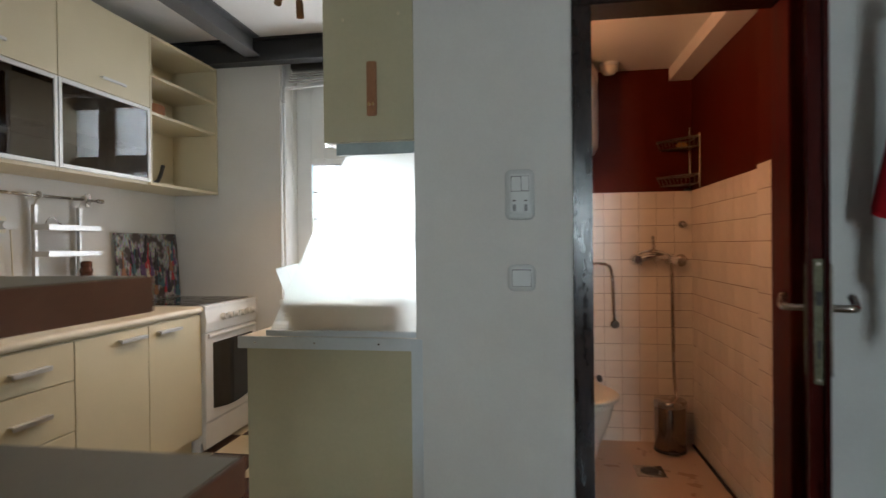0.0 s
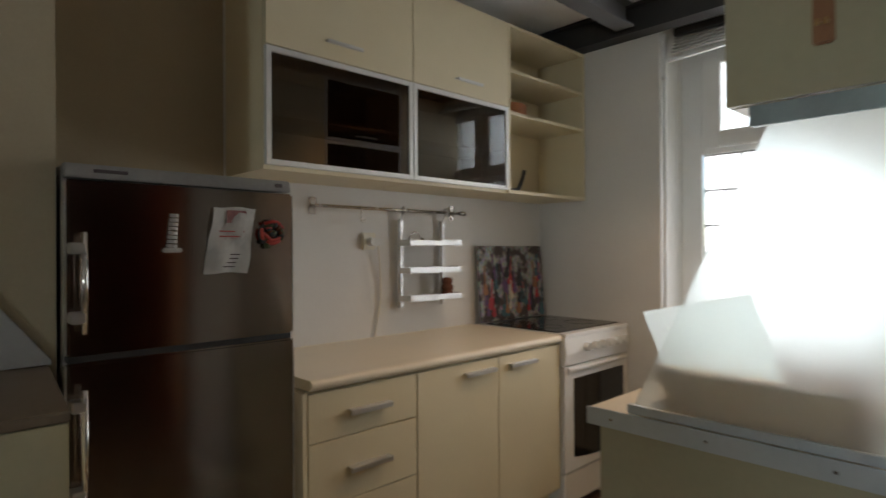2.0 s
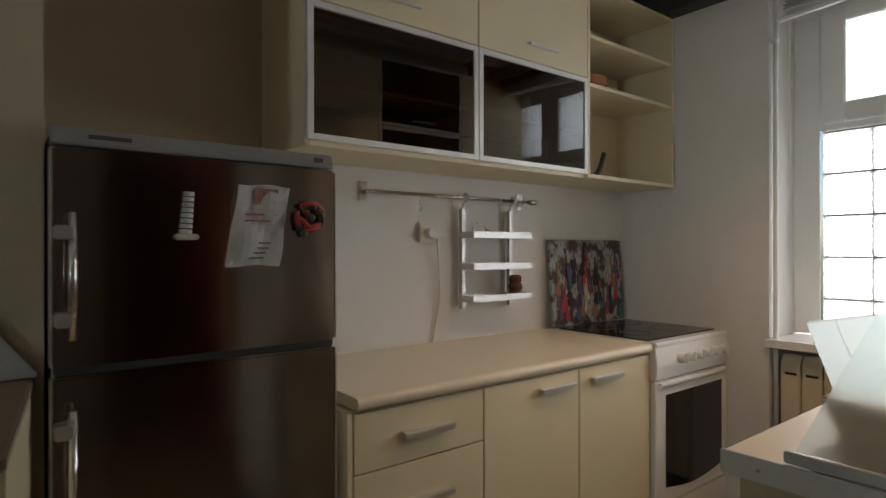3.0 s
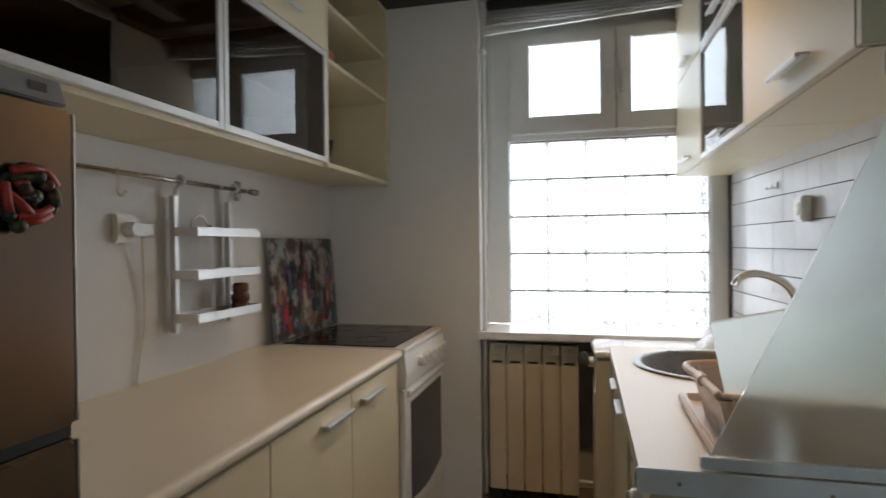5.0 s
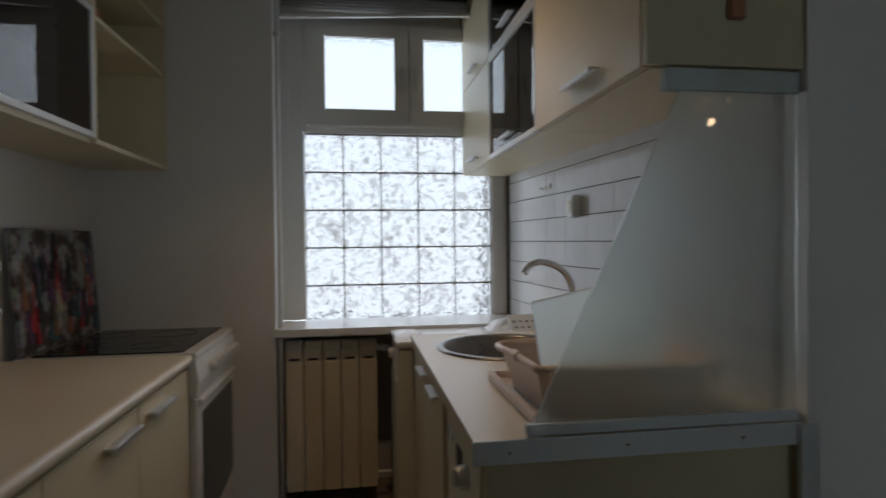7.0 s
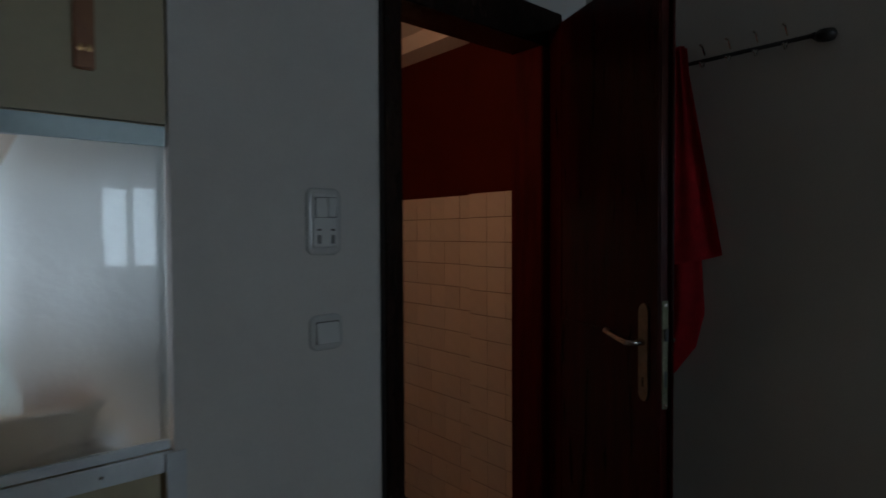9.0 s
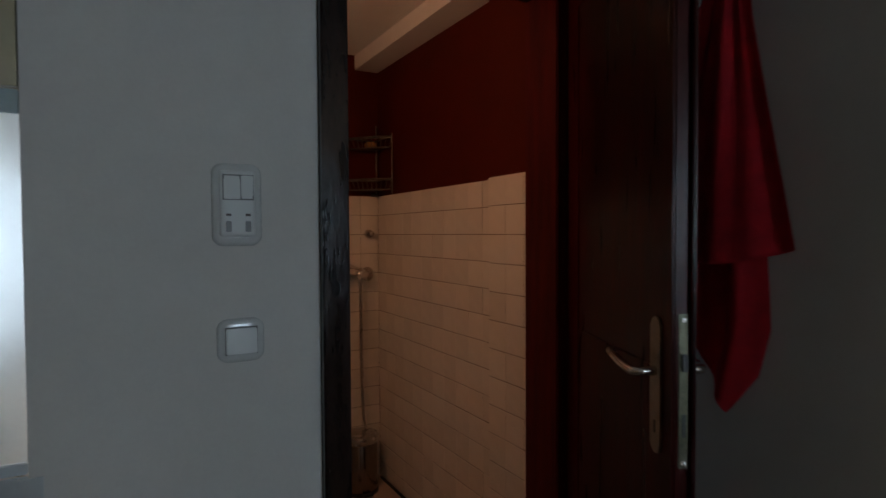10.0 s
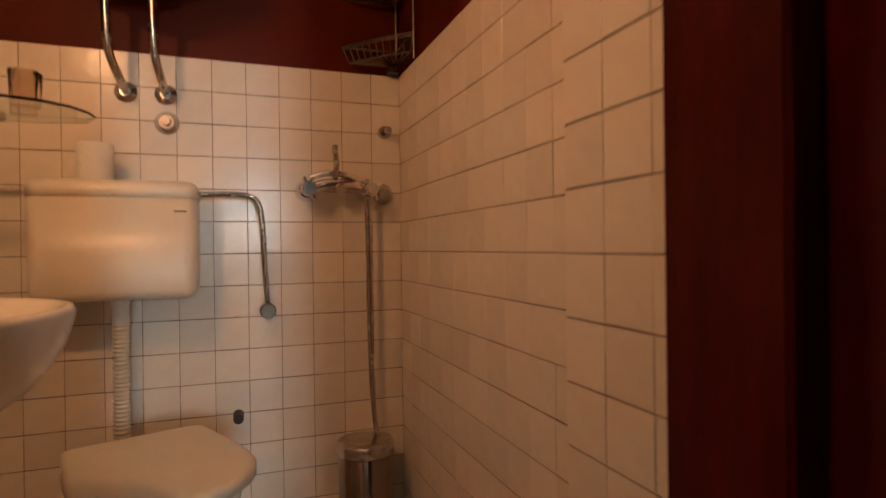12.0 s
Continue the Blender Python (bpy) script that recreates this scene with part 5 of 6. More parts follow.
part("rocker_gap", box(-0.508, -0.444, 2.7515, 2.7535, 1.104, 1.164), SHADE_GAP, s2)
part("rocker", turned(box(-0.0305, 0.0305, -0.004, 0.004, -0.0275, 0.0275, 0.002), Matrix.Translation((-0.476, 2.7500, 1.133)) @ Matrix.Rotation(radians(-7), 4, "X")), ROCKER, s2)

LAYOUT[0] = Matrix.Identity(4)
df = thing("door_frame", (0.11, 2.95, 0), "dark worn wooden door frame of the bathroom", "door frame", "", "structure")
part("jamb", box(-0.284, -0.216, 2.868, 2.918, 0, 2.115, 0.004), WORN_SHADED_WOOD, df)
part("jamb", box(0.436, 0.560, 2.868, 3.026, 0, 2.115, 0.004), DARKWOOD, df)
# Head takes the near-black worn wood; its shade is put into the colour.
part("head", box(-0.284, 0.560, 2.868, 3.026, 2.116, 2.258, 0.004), WORN_SHADED_WOOD, df)
single("threshold", box(-0.216, 0.436, 2.87, 2.948, 0, 0.012, 0.004), DARKWOOD, "dark wooden door threshold", "threshold", "", "structure")

# leaf, hinged at the right jamb and standing open
dl = thing("door_1", (0.505, 2.868, 0), "dark varnished wooden bathroom door standing open", "door", "", "structure")
ang = math.atan2(2.282 - 2.868, 0.258 - 0.505)
LEAF_M = Matrix.Translation((0.505, 2.868, 0)) @ Matrix.Rotation(ang, 4, "Z")
LW = 0.636
def leafbox(u0, u1, w0, w1, z0, z1, bevel=0.0, bm=None):
    own = box(u0, u1, w0, w1, z0, z1, bevel)
    turned(own, LEAF_M)
    return merged(own, bm)


part("leaf", leafbox(0, LW + 0.014, 0.0115, 0.02, 0.012, 2.18, 0.002, leafbox(0, LW, -0.02, 0.012, 0.012, 2.18, 0.003)), SHADED_LEAFWOOD, dl)
for w0, w1 in ((-0.024, -0.02), (0.02, 0.024)):
    pb = bmesh.new()
    for a in ((0.0, 0.10, 0.012, 2.179), (LW - 0.10, LW - 0.001, 0.012, 2.179), (0.10, LW - 0.10, 0.012, 0.20), (0.10, LW - 0.10, 0.95, 1.10), (0.10, LW - 0.10, 2.02, 2.179)):
        leafbox(a[0], a[1], w0, w1, a[2], a[3], 0.0015, pb)
    part("panel_moulding", pb, SHADED_LEAFWOOD, dl)
part("lock_plate", leafbox(LW, LW + 0.0025, -0.011, 0.011, 0.912, 1.219, 0.001), LOCK_METAL, dl, "worn brassy lock plate")
part("latch", leafbox(LW + 0.0025, LW + 0.010, -0.006, 0.006, 1.105, 1.140, 0.002), BLACKSTEEL, dl)
part("bolt_slot", leafbox(LW + 0.0022, LW + 0.0032, -0.004, 0.004, 0.975, 1.02), BLACK, dl)
for z in (0.923, 1.207):
    sc = cyl((LW + 0.002, 0, z), (LW + 0.0035, 0, z), 0.005, seg=10)
    part("screw", turned(sc, LEAF_M), OLD_CHROME, dl)
for sgn in (-1, 1):
    ring = [(LW - 0.058 + 0.021 * math.cos(a), 1.186 + 0.021 * math.sin(a)) for a in [math.pi * k / 10 for k in range(11)]]
    ring += [(LW - 0.058 + 0.021 * math.cos(a), 0.943 + 0.021 * math.sin(a)) for a in [math.pi + math.pi * k / 10 for k in range(11)]]
    ebm = turned(prism(ring, "y", min(sgn * 0.024, sgn * 0.030), max(sgn * 0.024, sgn * 0.030), 0.0018), LEAF_M)
    e = part("escutcheon", ebm, PATINA, dl, "long worn steel door plate")
    hnd = tube([(LW - 0.058, sgn * 0.028, 1.094), (LW - 0.058, sgn * 0.068, 1.094), (LW - 0.075, sgn * 0.078, 1.095), (LW - 0.12, sgn * 0.080, 1.102), (LW - 0.175, sgn * 0.078, 1.113)], 0.010, 12)
    part("door_handle", turned(hnd, LEAF_M), OLD_CHROME, e, "bent lever handle", True)
    kh = leafbox(LW - 0.062, LW - 0.054, min(sgn * 0.0302, sgn * 0.0308), max(sgn * 0.0302, sgn * 0.0308), 0.965, 0.992)
    part("keyhole", kh, BLACK, e)
for z in (0.25, 1.75):
    part("hinge", cyl((0.517, 2.852, z), (0.517, 2.852, z + 0.09), 0.009, seg=12), OLD_CHROME, dl)

# hook rail and towel
ck = thing("coat_hook_rail", (0.73, 2.35, 2.0), "thin black wall rail with small double hooks", "hook rail")
part("bar", cyl((0.718, 2.04, 2.0), (0.718, 2.72, 2.0), 0.007, seg=12), BLACKSTEEL, ck, smooth=True)
part("end_knob", lathe([(0, -0.02), (0.024, -0.014), (0.03, 0), (0.024, 0.014), (0, 0.02)], (0.718, 2.028, 1.993), 20), BLACKSTEEL, ck, smooth=True)
for y in (2.06, 2.70):
    part("mount", cyl((0.75, y, 2.0), (0.718, y, 2.0), 0.010, seg=12), BLACKSTEEL, ck)
for y in (2.13, 2.215, 2.30, 2.385, 2.47, 2.56):
    hk = part("hook_arm", tube([(0.716, y, 2.018), (0.696, y, 2.045), (0.684, y, 2.042)], 0.0035, 8), CHROME, ck, "small chrome hook")
    part("hook_tip", lathe([(0, -0.006), (0.006, 0), (0, 0.006)], (0.682, y, 2.045), 10), CHROME, hk)
    lo = part("hook_arm", tube([(0.71, y, 1.993), (0.696, y, 1.972), (0.682, y, 1.982)], 0.0035, 8), CHROME, ck, "small chrome hook")
    part("hook_tip", lathe([(0, -0.006), (0.006, 0), (0, 0.006)], (0.681, y, 1.984), 10), CHROME, lo)


def towel_layer(x, right, left, hem, n=40, m=44, phase=0.0):
    """A hanging cloth layer: right and left edge by the run down, the hem's height by the run across."""
    bm = bmesh.new()
    rows = []
    for k in range(m + 1):
        v = k / m
        row = []
        for i in range(n + 1):
            u = i / n
            z = 2.055 + (hem(u) - 2.055) * v
            d = 2.055 - z
            y = right(d) + (left(d) - right(d)) * u
            fold = 0.022 * math.sin(u * 11 + phase + 1.4 * d) * (0.25 + d) + 0.007 * math.sin(u * 27 + 3 * phase)
            row.append(bm.verts.new((x + fold - 0.05 * d * u, y, z)))
        rows.append(row)
    for a, b in zip(rows, rows[1:]):
        for i in range(n):
            bm.faces.new((a[i], a[i + 1], b[i + 1], b[i]))
    bmesh.ops.solidify(bm, geom=bm.faces[:], thickness=0.005)
    return bm


tw = thing("towel", (0.68, 2.48, 2.05), "dark red terry towel hanging in folds from a hook", "towel")
part("front_layer", towel_layer(0.668, lambda d: 2.435 - 0.175 * d, lambda d: 2.53 + 0.34 * d, lambda u: 1.335 - 0.06 * math.sin(u * 3.0) + 0.04 * u), RED_CLOTH, tw, smooth=True)
part("back_layer", towel_layer(0.700, lambda d: 2.44 - 0.075 * d + (0.3 * max(d - 0.92, 0)), lambda d: 2.53 + 0.24 * d, lambda u: 0.905 + 0.48 * max(u - 0.12, 0) ** 1.2 + 0.9 * max(0.12 - u, 0), phase=1.7), RED_CLOTH, tw, smooth=True)

# ---- bathroom ----
PT, TZ = 0.1073, 1.588 - 15 * 0.1073  # tile pitch, foot of the lowest row
single("grout_back", box(BX0 + 0.004, BX1, BY1 - 0.004, BY1, BZ, 1.587), GROUT_B, "brown tile joints of the back wall", "grout", "", "structure")
single("grout_right", box(BX1 - 0.004, BX1, 3.337, BY1 - 0.004, BZ, 1.587), GROUT_B, "brown tile joints of the bathroom wall", "grout", "", "structure")
single("grout_pier", box(0.504, 0.508, 3.03, 3.335, BZ, 1.587), GROUT_B, "brown tile joints of the wall strip", "grout", "", "structure")
single("grout_left", box(BX0 + 0.0045, BX0 + 0.008, 2.98, BY1 - 0.004, BZ, 1.587), GROUT_B, "brown tile joints of the bathroom wall", "grout", "", "structure")
LAYOUT[0] = Matrix.Translation((0.052, 4.539 - 1.11 * 4.168, -0.110)) @ Matrix.Diagonal((1.11, 1.11, 1.098, 1))
FZ, SX0 = 0.1032, -0.700  # floor and side wall in this layout

ct = thing("toilet_cistern", (-0.355, 4.08, 0.85), "cream plastic high cistern on the tiled wall", "cistern")
def rounded_tub(x0, x1, y0, y1, steps, r=0.035):
    """A round-cornered box built up of (height, inset) rings."""
    loops = []
    for z, inset in steps:
        pts = []
        for q, (cx, cy) in enumerate(((x1 - r, y1 - r), (x0 + r, y1 - r), (x0 + r, y0 + r), (x1 - r, y0 + r))):
            for j in range(7):
                a = math.pi / 2 * (q + j / 6)
                pts.append((cx + (r - inset) * math.cos(a), cy + (r - inset) * math.sin(a), z))
        loops.append(pts)
    bm = bmesh.new()
    rings = [[bm.verts.new(p) for p in lp] for lp in loops]
    for a, b in zip(rings, rings[1:]):
        for k in range(len(a)):
            bm.faces.new((a[k], a[(k + 1) % len(a)], b[(k + 1) % len(a)], b[k]))
    bm.faces.new(rings[0])
    bm.faces.new(rings[-1])
    return bm


part("tank", rounded_tub(-0.553, -0.160, 3.985, 4.158, ((0.842, 0.030), (0.846, 0.018), (0.854, 0.008), (0.868, 0.003), (0.90, 0.001), (1.110, 0.0))), CISTERN, ct, smooth=True)
part("lid_seam", rounded_tub(-0.553, -0.160, 3.985, 4.158, ((1.108, 0.003), (1.116, 0.003))), OLD_WARM_PLASTIC, ct)
part("lid", rounded_tub(-0.555, -0.158, 3.983, 4.158, ((1.1135, 0.002), (1.115, 0.0), (1.138, 0.0), (1.149, 0.005), (1.156, 0.014), (1.159, 0.028))), CISTERN, ct, smooth=True)
part("label_bar", box(-0.215, -0.185, 3.9835, 3.9848, 1.075, 1.078), INK, ct)
fp = cyl((-0.36, 4.09, 0.87), (-0.36, 4.09, 0.80), 0.022, seg=18)
cyl((-0.36, 4.09, 0.802), (-0.36, 4.09, 0.772), 0.024, seg=18, bm=fp, bevel=0.003)
cyl((-0.36, 4.09, 0.845), (-0.36, 4.09, 0.828), 0.027, seg=18, bm=fp, bevel=0.003)
part("flush_pipe_nut", fp, PLASTIC, ct)
prof = []
for k in range(28):
    prof += [(0.0165, 0.775 - k * 0.0118), (0.0215, 0.775 - k * 0.0118 - 0.003), (0.0215, 0.775 - k * 0.0118 - 0.007), (0.0165, 0.775 - k * 0.0118 - 0.0095)]
part("corrugated_pipe", lathe(prof, (-0.36, 4.09, 0), 16), OLD_WARM_PLASTIC, ct, "yellowed corrugated flush pipe", True)
inl = tube([(-0.162, 4.10, 1.132), (-0.06, 4.115, 1.136), (-0.005, 4.12, 1.12), (0.012, 4.125, 1.05), (0.018, 4.135, 0.92), (0.026, 4.15, 0.80)], 0.0085, 10)
part("inlet_hose", inl, OLD_CHROME, ct, "bent dull metal inlet pipe", True)
iv = thing("angle_valve", (0.026, 4.15, 0.785), "small chrome angle valve on the tiled wall", "valve")
part("valve_body", cyl((0.026, 4.168, 0.785), (0.026, 4.115, 0.785), 0.017, 0.014, 14, cyl((0.026, 4.132, 0.785), (0.026, 4.112, 0.785), 0.025, 0.020, 20, bevel=0.003)), material("tarnished_valve", (0.09, 0.075, 0.06), 0.4, 1.0), iv)

# toilet, turned a little away from the wall
WM = Matrix.Translation((-0.297, 3.875, FZ)) @ Matrix.Rotation(radians(20), 4, "Z")
wc = thing("toilet", (-0.297, 3.875, FZ), "cream toilet bowl with closed lid turned askew", "toilet")


def oval(w, back, length, z, n=32):
    """Seat outline: a squarish back edge, a rounded front."""
    pts = []
    for k in range(n):
        a = 2 * math.pi * k / n
        ca, sa = math.cos(a), math.sin(a)
        if sa >= 0:
            x = math.copysign(abs(ca) ** 0.35, ca) * w / 2
            y = -length * 0.38 + (length * 0.38 - back) * sa ** 0.35
        else:
            x = math.copysign(abs(ca) ** 0.8, ca) * w / 2
            y = -length * 0.38 - length * 0.62 * abs(sa) ** 0.9
        pts.append((x, y, z))
    return pts


def loft(loops, caps=True):
    bm = bmesh.new()
    rings = [[bm.verts.new(p) for p in lp] for lp in loops]
    n = len(rings[0])
    for a, b in zip(rings, rings[1:]):
        for k in range(n):
            bm.faces.new((a[k], a[(k + 1) % n], b[(k + 1) % n], b[k]))
    if caps:
        bm.faces.new(rings[0])
        bm.faces.new(rings[-1])
    return bm


bowl = loft([oval(0.20, 0.10, 0.32, 0.0), oval(0.19, 0.10, 0.31, 0.06), oval(0.22, 0.06, 0.36, 0.18), oval(0.29, 0.02, 0.42, 0.30), oval(0.32, 0.01, 0.43, 0.36), oval(0.325, 0.01, 0.435, 0.385)])
part("bowl", turned(bowl, WM), PORCELAIN, wc, smooth=True)


def lid_outline(inset, z):
    """Straight back with small corners, widening sides, round front."""
    pts = [(-0.133, 0.0), (-0.147, -0.006), (-0.153, -0.02), (-0.162, -0.12), (-0.170, -0.22), (-0.172, -0.28)]
    pts += [(-0.172 * math.cos(a), -0.28 - 0.18 * math.sin(a)) for a in [math.pi * k / 12 for k in range(1, 12)]]
    pts += [(-x, y) for x, y in ((-0.172, -0.28), (-0.170, -0.22), (-0.162, -0.12), (-0.153, -0.02), (-0.147, -0.006), (-0.133, 0.0))]
    return [(x * (1 - inset / 0.17), (y + 0.22) * (1 - inset / 0.22) - 0.22, z) for x, y in pts]


lid = loft([lid_outline(0.006, 0.392), lid_outline(0, 0.397), lid_outline(0, 0.412), lid_outline(0.003, 0.418), lid_outline(0.012, 0.421), lid_outline(0.05, 0.423)])
part("lid", turned(lid, WM), OLD_WARM_PLASTIC, wc, "closed cream plastic lid", True)
for x in (-0.08, 0.08):
    part("hinge", turned(cyl((x - 0.02, 0.02, 0.40), (x + 0.02, 0.02, 0.40), 0.012, seg=12), WM), OLD_WARM_PLASTIC, wc)

# washbasin on the left wall
wb = thing("washbasin", (-0.47, 3.16, 0.72), "cream porcelain washbasin on the side wall", "washbasin")
part("basin", lathe([(0, 0.752), (0.06, 0.754), (0.115, 0.766), (0.155, 0.790), (0.186, 0.822), (0.206, 0.856), (0.215, 0.882), (0.216, 0.893), (0.212, 0.900), (0.202, 0.901), (0.194, 0.893), (0.184, 0.865), (0.14, 0.80), (0.05, 0.774), (0, 0.772)], (-0.450, 3.17, 0), 48, None, (0.86, 1.12, 1)), PORCELAIN, wb, smooth=True)
part("back_ledge", box(SX0 + 0.012, -0.56, 2.98, 3.36, 0.84, 0.898, 0.012), PORCELAIN, wb)
gs = thing("glass_shelf", (-0.52, 3.7, 1.29), "rounded green glass shelf holding clear tumblers", "shelf")
out = [(SX0 + 0.014, 3.70), (-0.52, 3.705), (-0.45, 3.73), (-0.40, 3.775), (-0.375, 3.83), (-0.372, 3.88), (-0.40, 3.94), (-0.50, 3.965), (SX0 + 0.014, 3.97)]
part("glass_plate", prism(out, "z", 1.288, 1.294), CLEAR, gs, "", False, False)
for y in (3.76, 3.91):
    part("bracket", cyl((SX0 + 0.013, y, 1.284), (-0.56, y, 1.284), 0.009, seg=12), OLD_CHROME, gs)
for x, y, r, h in ((-0.56, 3.77, 0.034, 0.12), (-0.49, 3.81, 0.032, 0.07), (-0.52, 3.90, 0.030, 0.10)):
    tu = thing("tumbler", (x, y, 1.295), "clear glass tumbler on the glass shelf", "glass", "tumblers on the glass shelf")
    part("cup", lathe([(0, 0.0), (r * 0.85, 0.0), (r, h), (r - 0.003, h), (r * 0.82, 0.006), (0, 0.006)], (x, y, 1.295), 20), TUMBLER, tu, "", True, False)
rl = thing("toilet_roll", (-0.41, 4.06, 1.158), "white toilet paper roll standing on the cistern", "toilet roll")
part("roll", lathe([(0.018, 0), (0.042, 0), (0.044, 0.004), (0.044, 0.096), (0.042, 0.10), (0.018, 0.10), (0.018, 0)], (-0.41, 4.06, 1.1585), 28), PAPER, rl, smooth=True)

# water heater
wh = thing("water_heater", (-0.29, 3.94, 1.70), "white upright electric water heater with domed base", "water heater")
part("tank", lathe([(0.0, 1.700), (0.09, 1.702), (0.15, 1.712), (0.19, 1.735), (0.206, 1.77), (0.21, 1.80), (0.21, 2.17), (0.19, 2.21), (0.10, 2.225), (0, 2.228)], (-0.29, 3.94, 0), 44), material("cream_heater_enamel", (0.62, 0.57, 0.50), 0.28, var=0.04, scale=4, bump=0.0), wh, smooth=True)
part("bottom_cap", lathe([(0, 1.672), (0.085, 1.674), (0.10, 1.684), (0.104, 1.71), (0.0, 1.712)], (-0.29, 3.94, 0), 36), PLASTIC, wh, "round white plastic cover", True)
part("cap_groove", lathe([(0.03, 1.6715), (0.05, 1.6715), (0.05, 1.673), (0.03, 1.673), (0.03, 1.6715)], (-0.29, 3.94, 0), 24), OLD_WARM_PLASTIC, wh)
for x, xe in ((-0.37, -0.352), (-0.262, -0.249)):
    part("pipe", tube([(x, 4.0, 1.71), (x, 4.0, 1.60), (x + 0.002, 4.02, 1.50), (xe, 4.06, 1.445), (xe, 4.15, 1.432)], 0.011, 12), OLD_CHROME, wh, "bent dull metal water pipe", True)
    part("rosette", cyl((xe, 4.167, 1.430), (xe, 4.153, 1.430), 0.030, 0.015, 24), OLD_CHROME, wh)
cvr = cyl((-0.247, 4.167, 1.347), (-0.247, 4.150, 1.347), 0.034, 0.020, 28)
cyl((-0.247, 4.150, 1.347), (-0.247, 4.138, 1.347), 0.013, 0.011, 18, cvr)
single("wall_rosette", cvr, CHROME, "round chrome wall cap on the tiles", "valve", smooth=False)

# shower mixer
mx = thing("shower_mixer", (0.26, 4.12, 1.155), "chrome two-handle wall mixer with shower hose", "tap")
part("body", tube([(0.145, 4.105, 1.150), (0.19, 4.10, 1.168), (0.24, 4.098, 1.172), (0.29, 4.10, 1.168), (0.335, 4.105, 1.150)], 0.019, 16), CHROME, mx, smooth=True)
part("bridge", tube([(0.15, 4.105, 1.19), (0.20, 4.095, 1.205), (0.26, 4.095, 1.20), (0.33, 4.105, 1.175)], 0.010, 10), CHROME, mx, smooth=True)
for x in (0.145, 0.335):
    part("wall_flange", cyl((x, 4.166, 1.155), (x, 4.115, 1.155), 0.034, 0.026, 22), CHROME, mx)
    hw = cyl((x, 4.085, 1.156), (x, 4.058, 1.156), 0.026, 0.020, 18, bevel=0.004)
    for k in range(4):
        a = radians(90 * k + 25)
        cyl((x, 4.073, 1.156), (x + 0.036 * math.cos(a), 4.068, 1.156 + 0.036 * math.sin(a)), 0.006, 0.007, seg=8, bm=hw)
    cyl((x, 4.115, 1.156), (x, 4.075, 1.156), 0.016, seg=14, bm=hw)
    part("cross_handle", hw, CHROME, mx)
part("end_rosette", cyl((0.392, 4.166, 1.150), (0.392, 4.135, 1.150), 0.036, 0.018, 24), OLD_CHROME, mx)
part("diverter", cyl((0.24, 4.10, 1.165), (0.24, 4.07, 1.15), 0.018, 0.015, 16), CHROME, mx)
part("hook_arm", tube([(0.225, 4.09, 1.19), (0.228, 4.075, 1.23), (0.222, 4.065, 1.27), (0.224, 4.07, 1.285)], 0.009, 10), OLD_CHROME, mx, smooth=True)
part("hose", tube([(0.325, 4.10, 1.15), (0.332, 4.10, 1.05), (0.334, 4.105, 0.8), (0.338, 4.11, 0.6), (0.345, 4.105, 0.42), (0.348, 4.07, 0.385)], 0.0075, 10), OLD_CHROME, mx, "grey metal shower hose", True)
part("hose", tube([(0.318, 4.085, 1.15), (0.321, 4.085, 1.0), (0.324, 4.09, 0.75), (0.33, 4.095, 0.55), (0.338, 4.09, 0.42), (0.343, 4.06, 0.386)], 0.005, 8), OLD_CHROME, mx, "grey metal shower hose", True)
sv = cyl((0.401, 4.167, 1.355), (0.401, 4.150, 1.355), 0.022, 0.020, 18)
cyl((0.401, 4.150, 1.355), (0.401, 4.105, 1.355), 0.010, seg=12, bm=sv)
single("stop_valve", sv, OLD_CHROME, "small chrome stop valve high on the tiles", "valve")
fpv = cyl((-0.062, 4.167, 0.468), (-0.062, 4.12, 0.466), 0.016, 0.015, 14)
single("capped_pipe", fpv, BLACKSTEEL, "short dark capped pipe stub in the tiled wall", "pipe")

# corner caddy
cd = thing("shower_caddy", (0.43, 4.12, 1.54), "two-tier chrome wire corner caddy", "shower caddy")
for z0 in (1.572, 1.775):
    A, B, C = Vector((0.265, 4.156, z0 + 0.05)), Vector((0.441, 3.965, z0 + 0.05)), Vector((0.441, 4.156, z0 + 0.05))

    def front_point(u, h, draw):
        p = A.lerp(B, u) + Vector((-0.006, -0.007, 0)) * math.sin(math.pi * u)
        p = p.lerp(C, draw)
        return Vector((p.x, p.y, z0 + h))

    part("rim_wire", tube([front_point(k / 6, 0.05, 0) for k in range(7)], 0.0032, 6), PATINA, cd, smooth=True)
    part("rim_wire", tube([front_point(k / 6, 0.042, 0.0) for k in range(7)], 0.0026, 6), PATINA, cd, smooth=True)
    part("base_wire", tube([front_point(k / 6, 0.0, 0.12) for k in range(7)], 0.0028, 6), PATINA, cd, smooth=True)
    part("back_wire", tube([A, C, B], 0.0032, 6, steps=1), PATINA, cd)
    for k in range(11):
        a, b = front_point(k / 10, 0.05, 0), front_point(k / 10, 0.0, 0.12)
        part("wire", tube([a, b, (0.436, 4.150, z0 + 0.002)], 0.0019, 6, steps=1), PATINA, cd)
for x, y in ((0.443, 4.158), (0.443, 3.965)):
    part("upright", cyl((x, y, 1.545), (x, y, 1.905 if y > 4 else 1.84), 0.003, seg=8), PATINA, cd)
part("suction_foot", cyl((0.425, 4.14, 1.545), (0.425, 4.14, 1.556), 0.02, seg=14), BLACK, cd)
so = bmesh.new()
bmesh.ops.create_cube(so, size=1)
turned(so, Matrix.Translation((0.385, 4.09, 1.793)) @ Matrix.Diagonal((0.055, 0.035, 0.03, 1)))
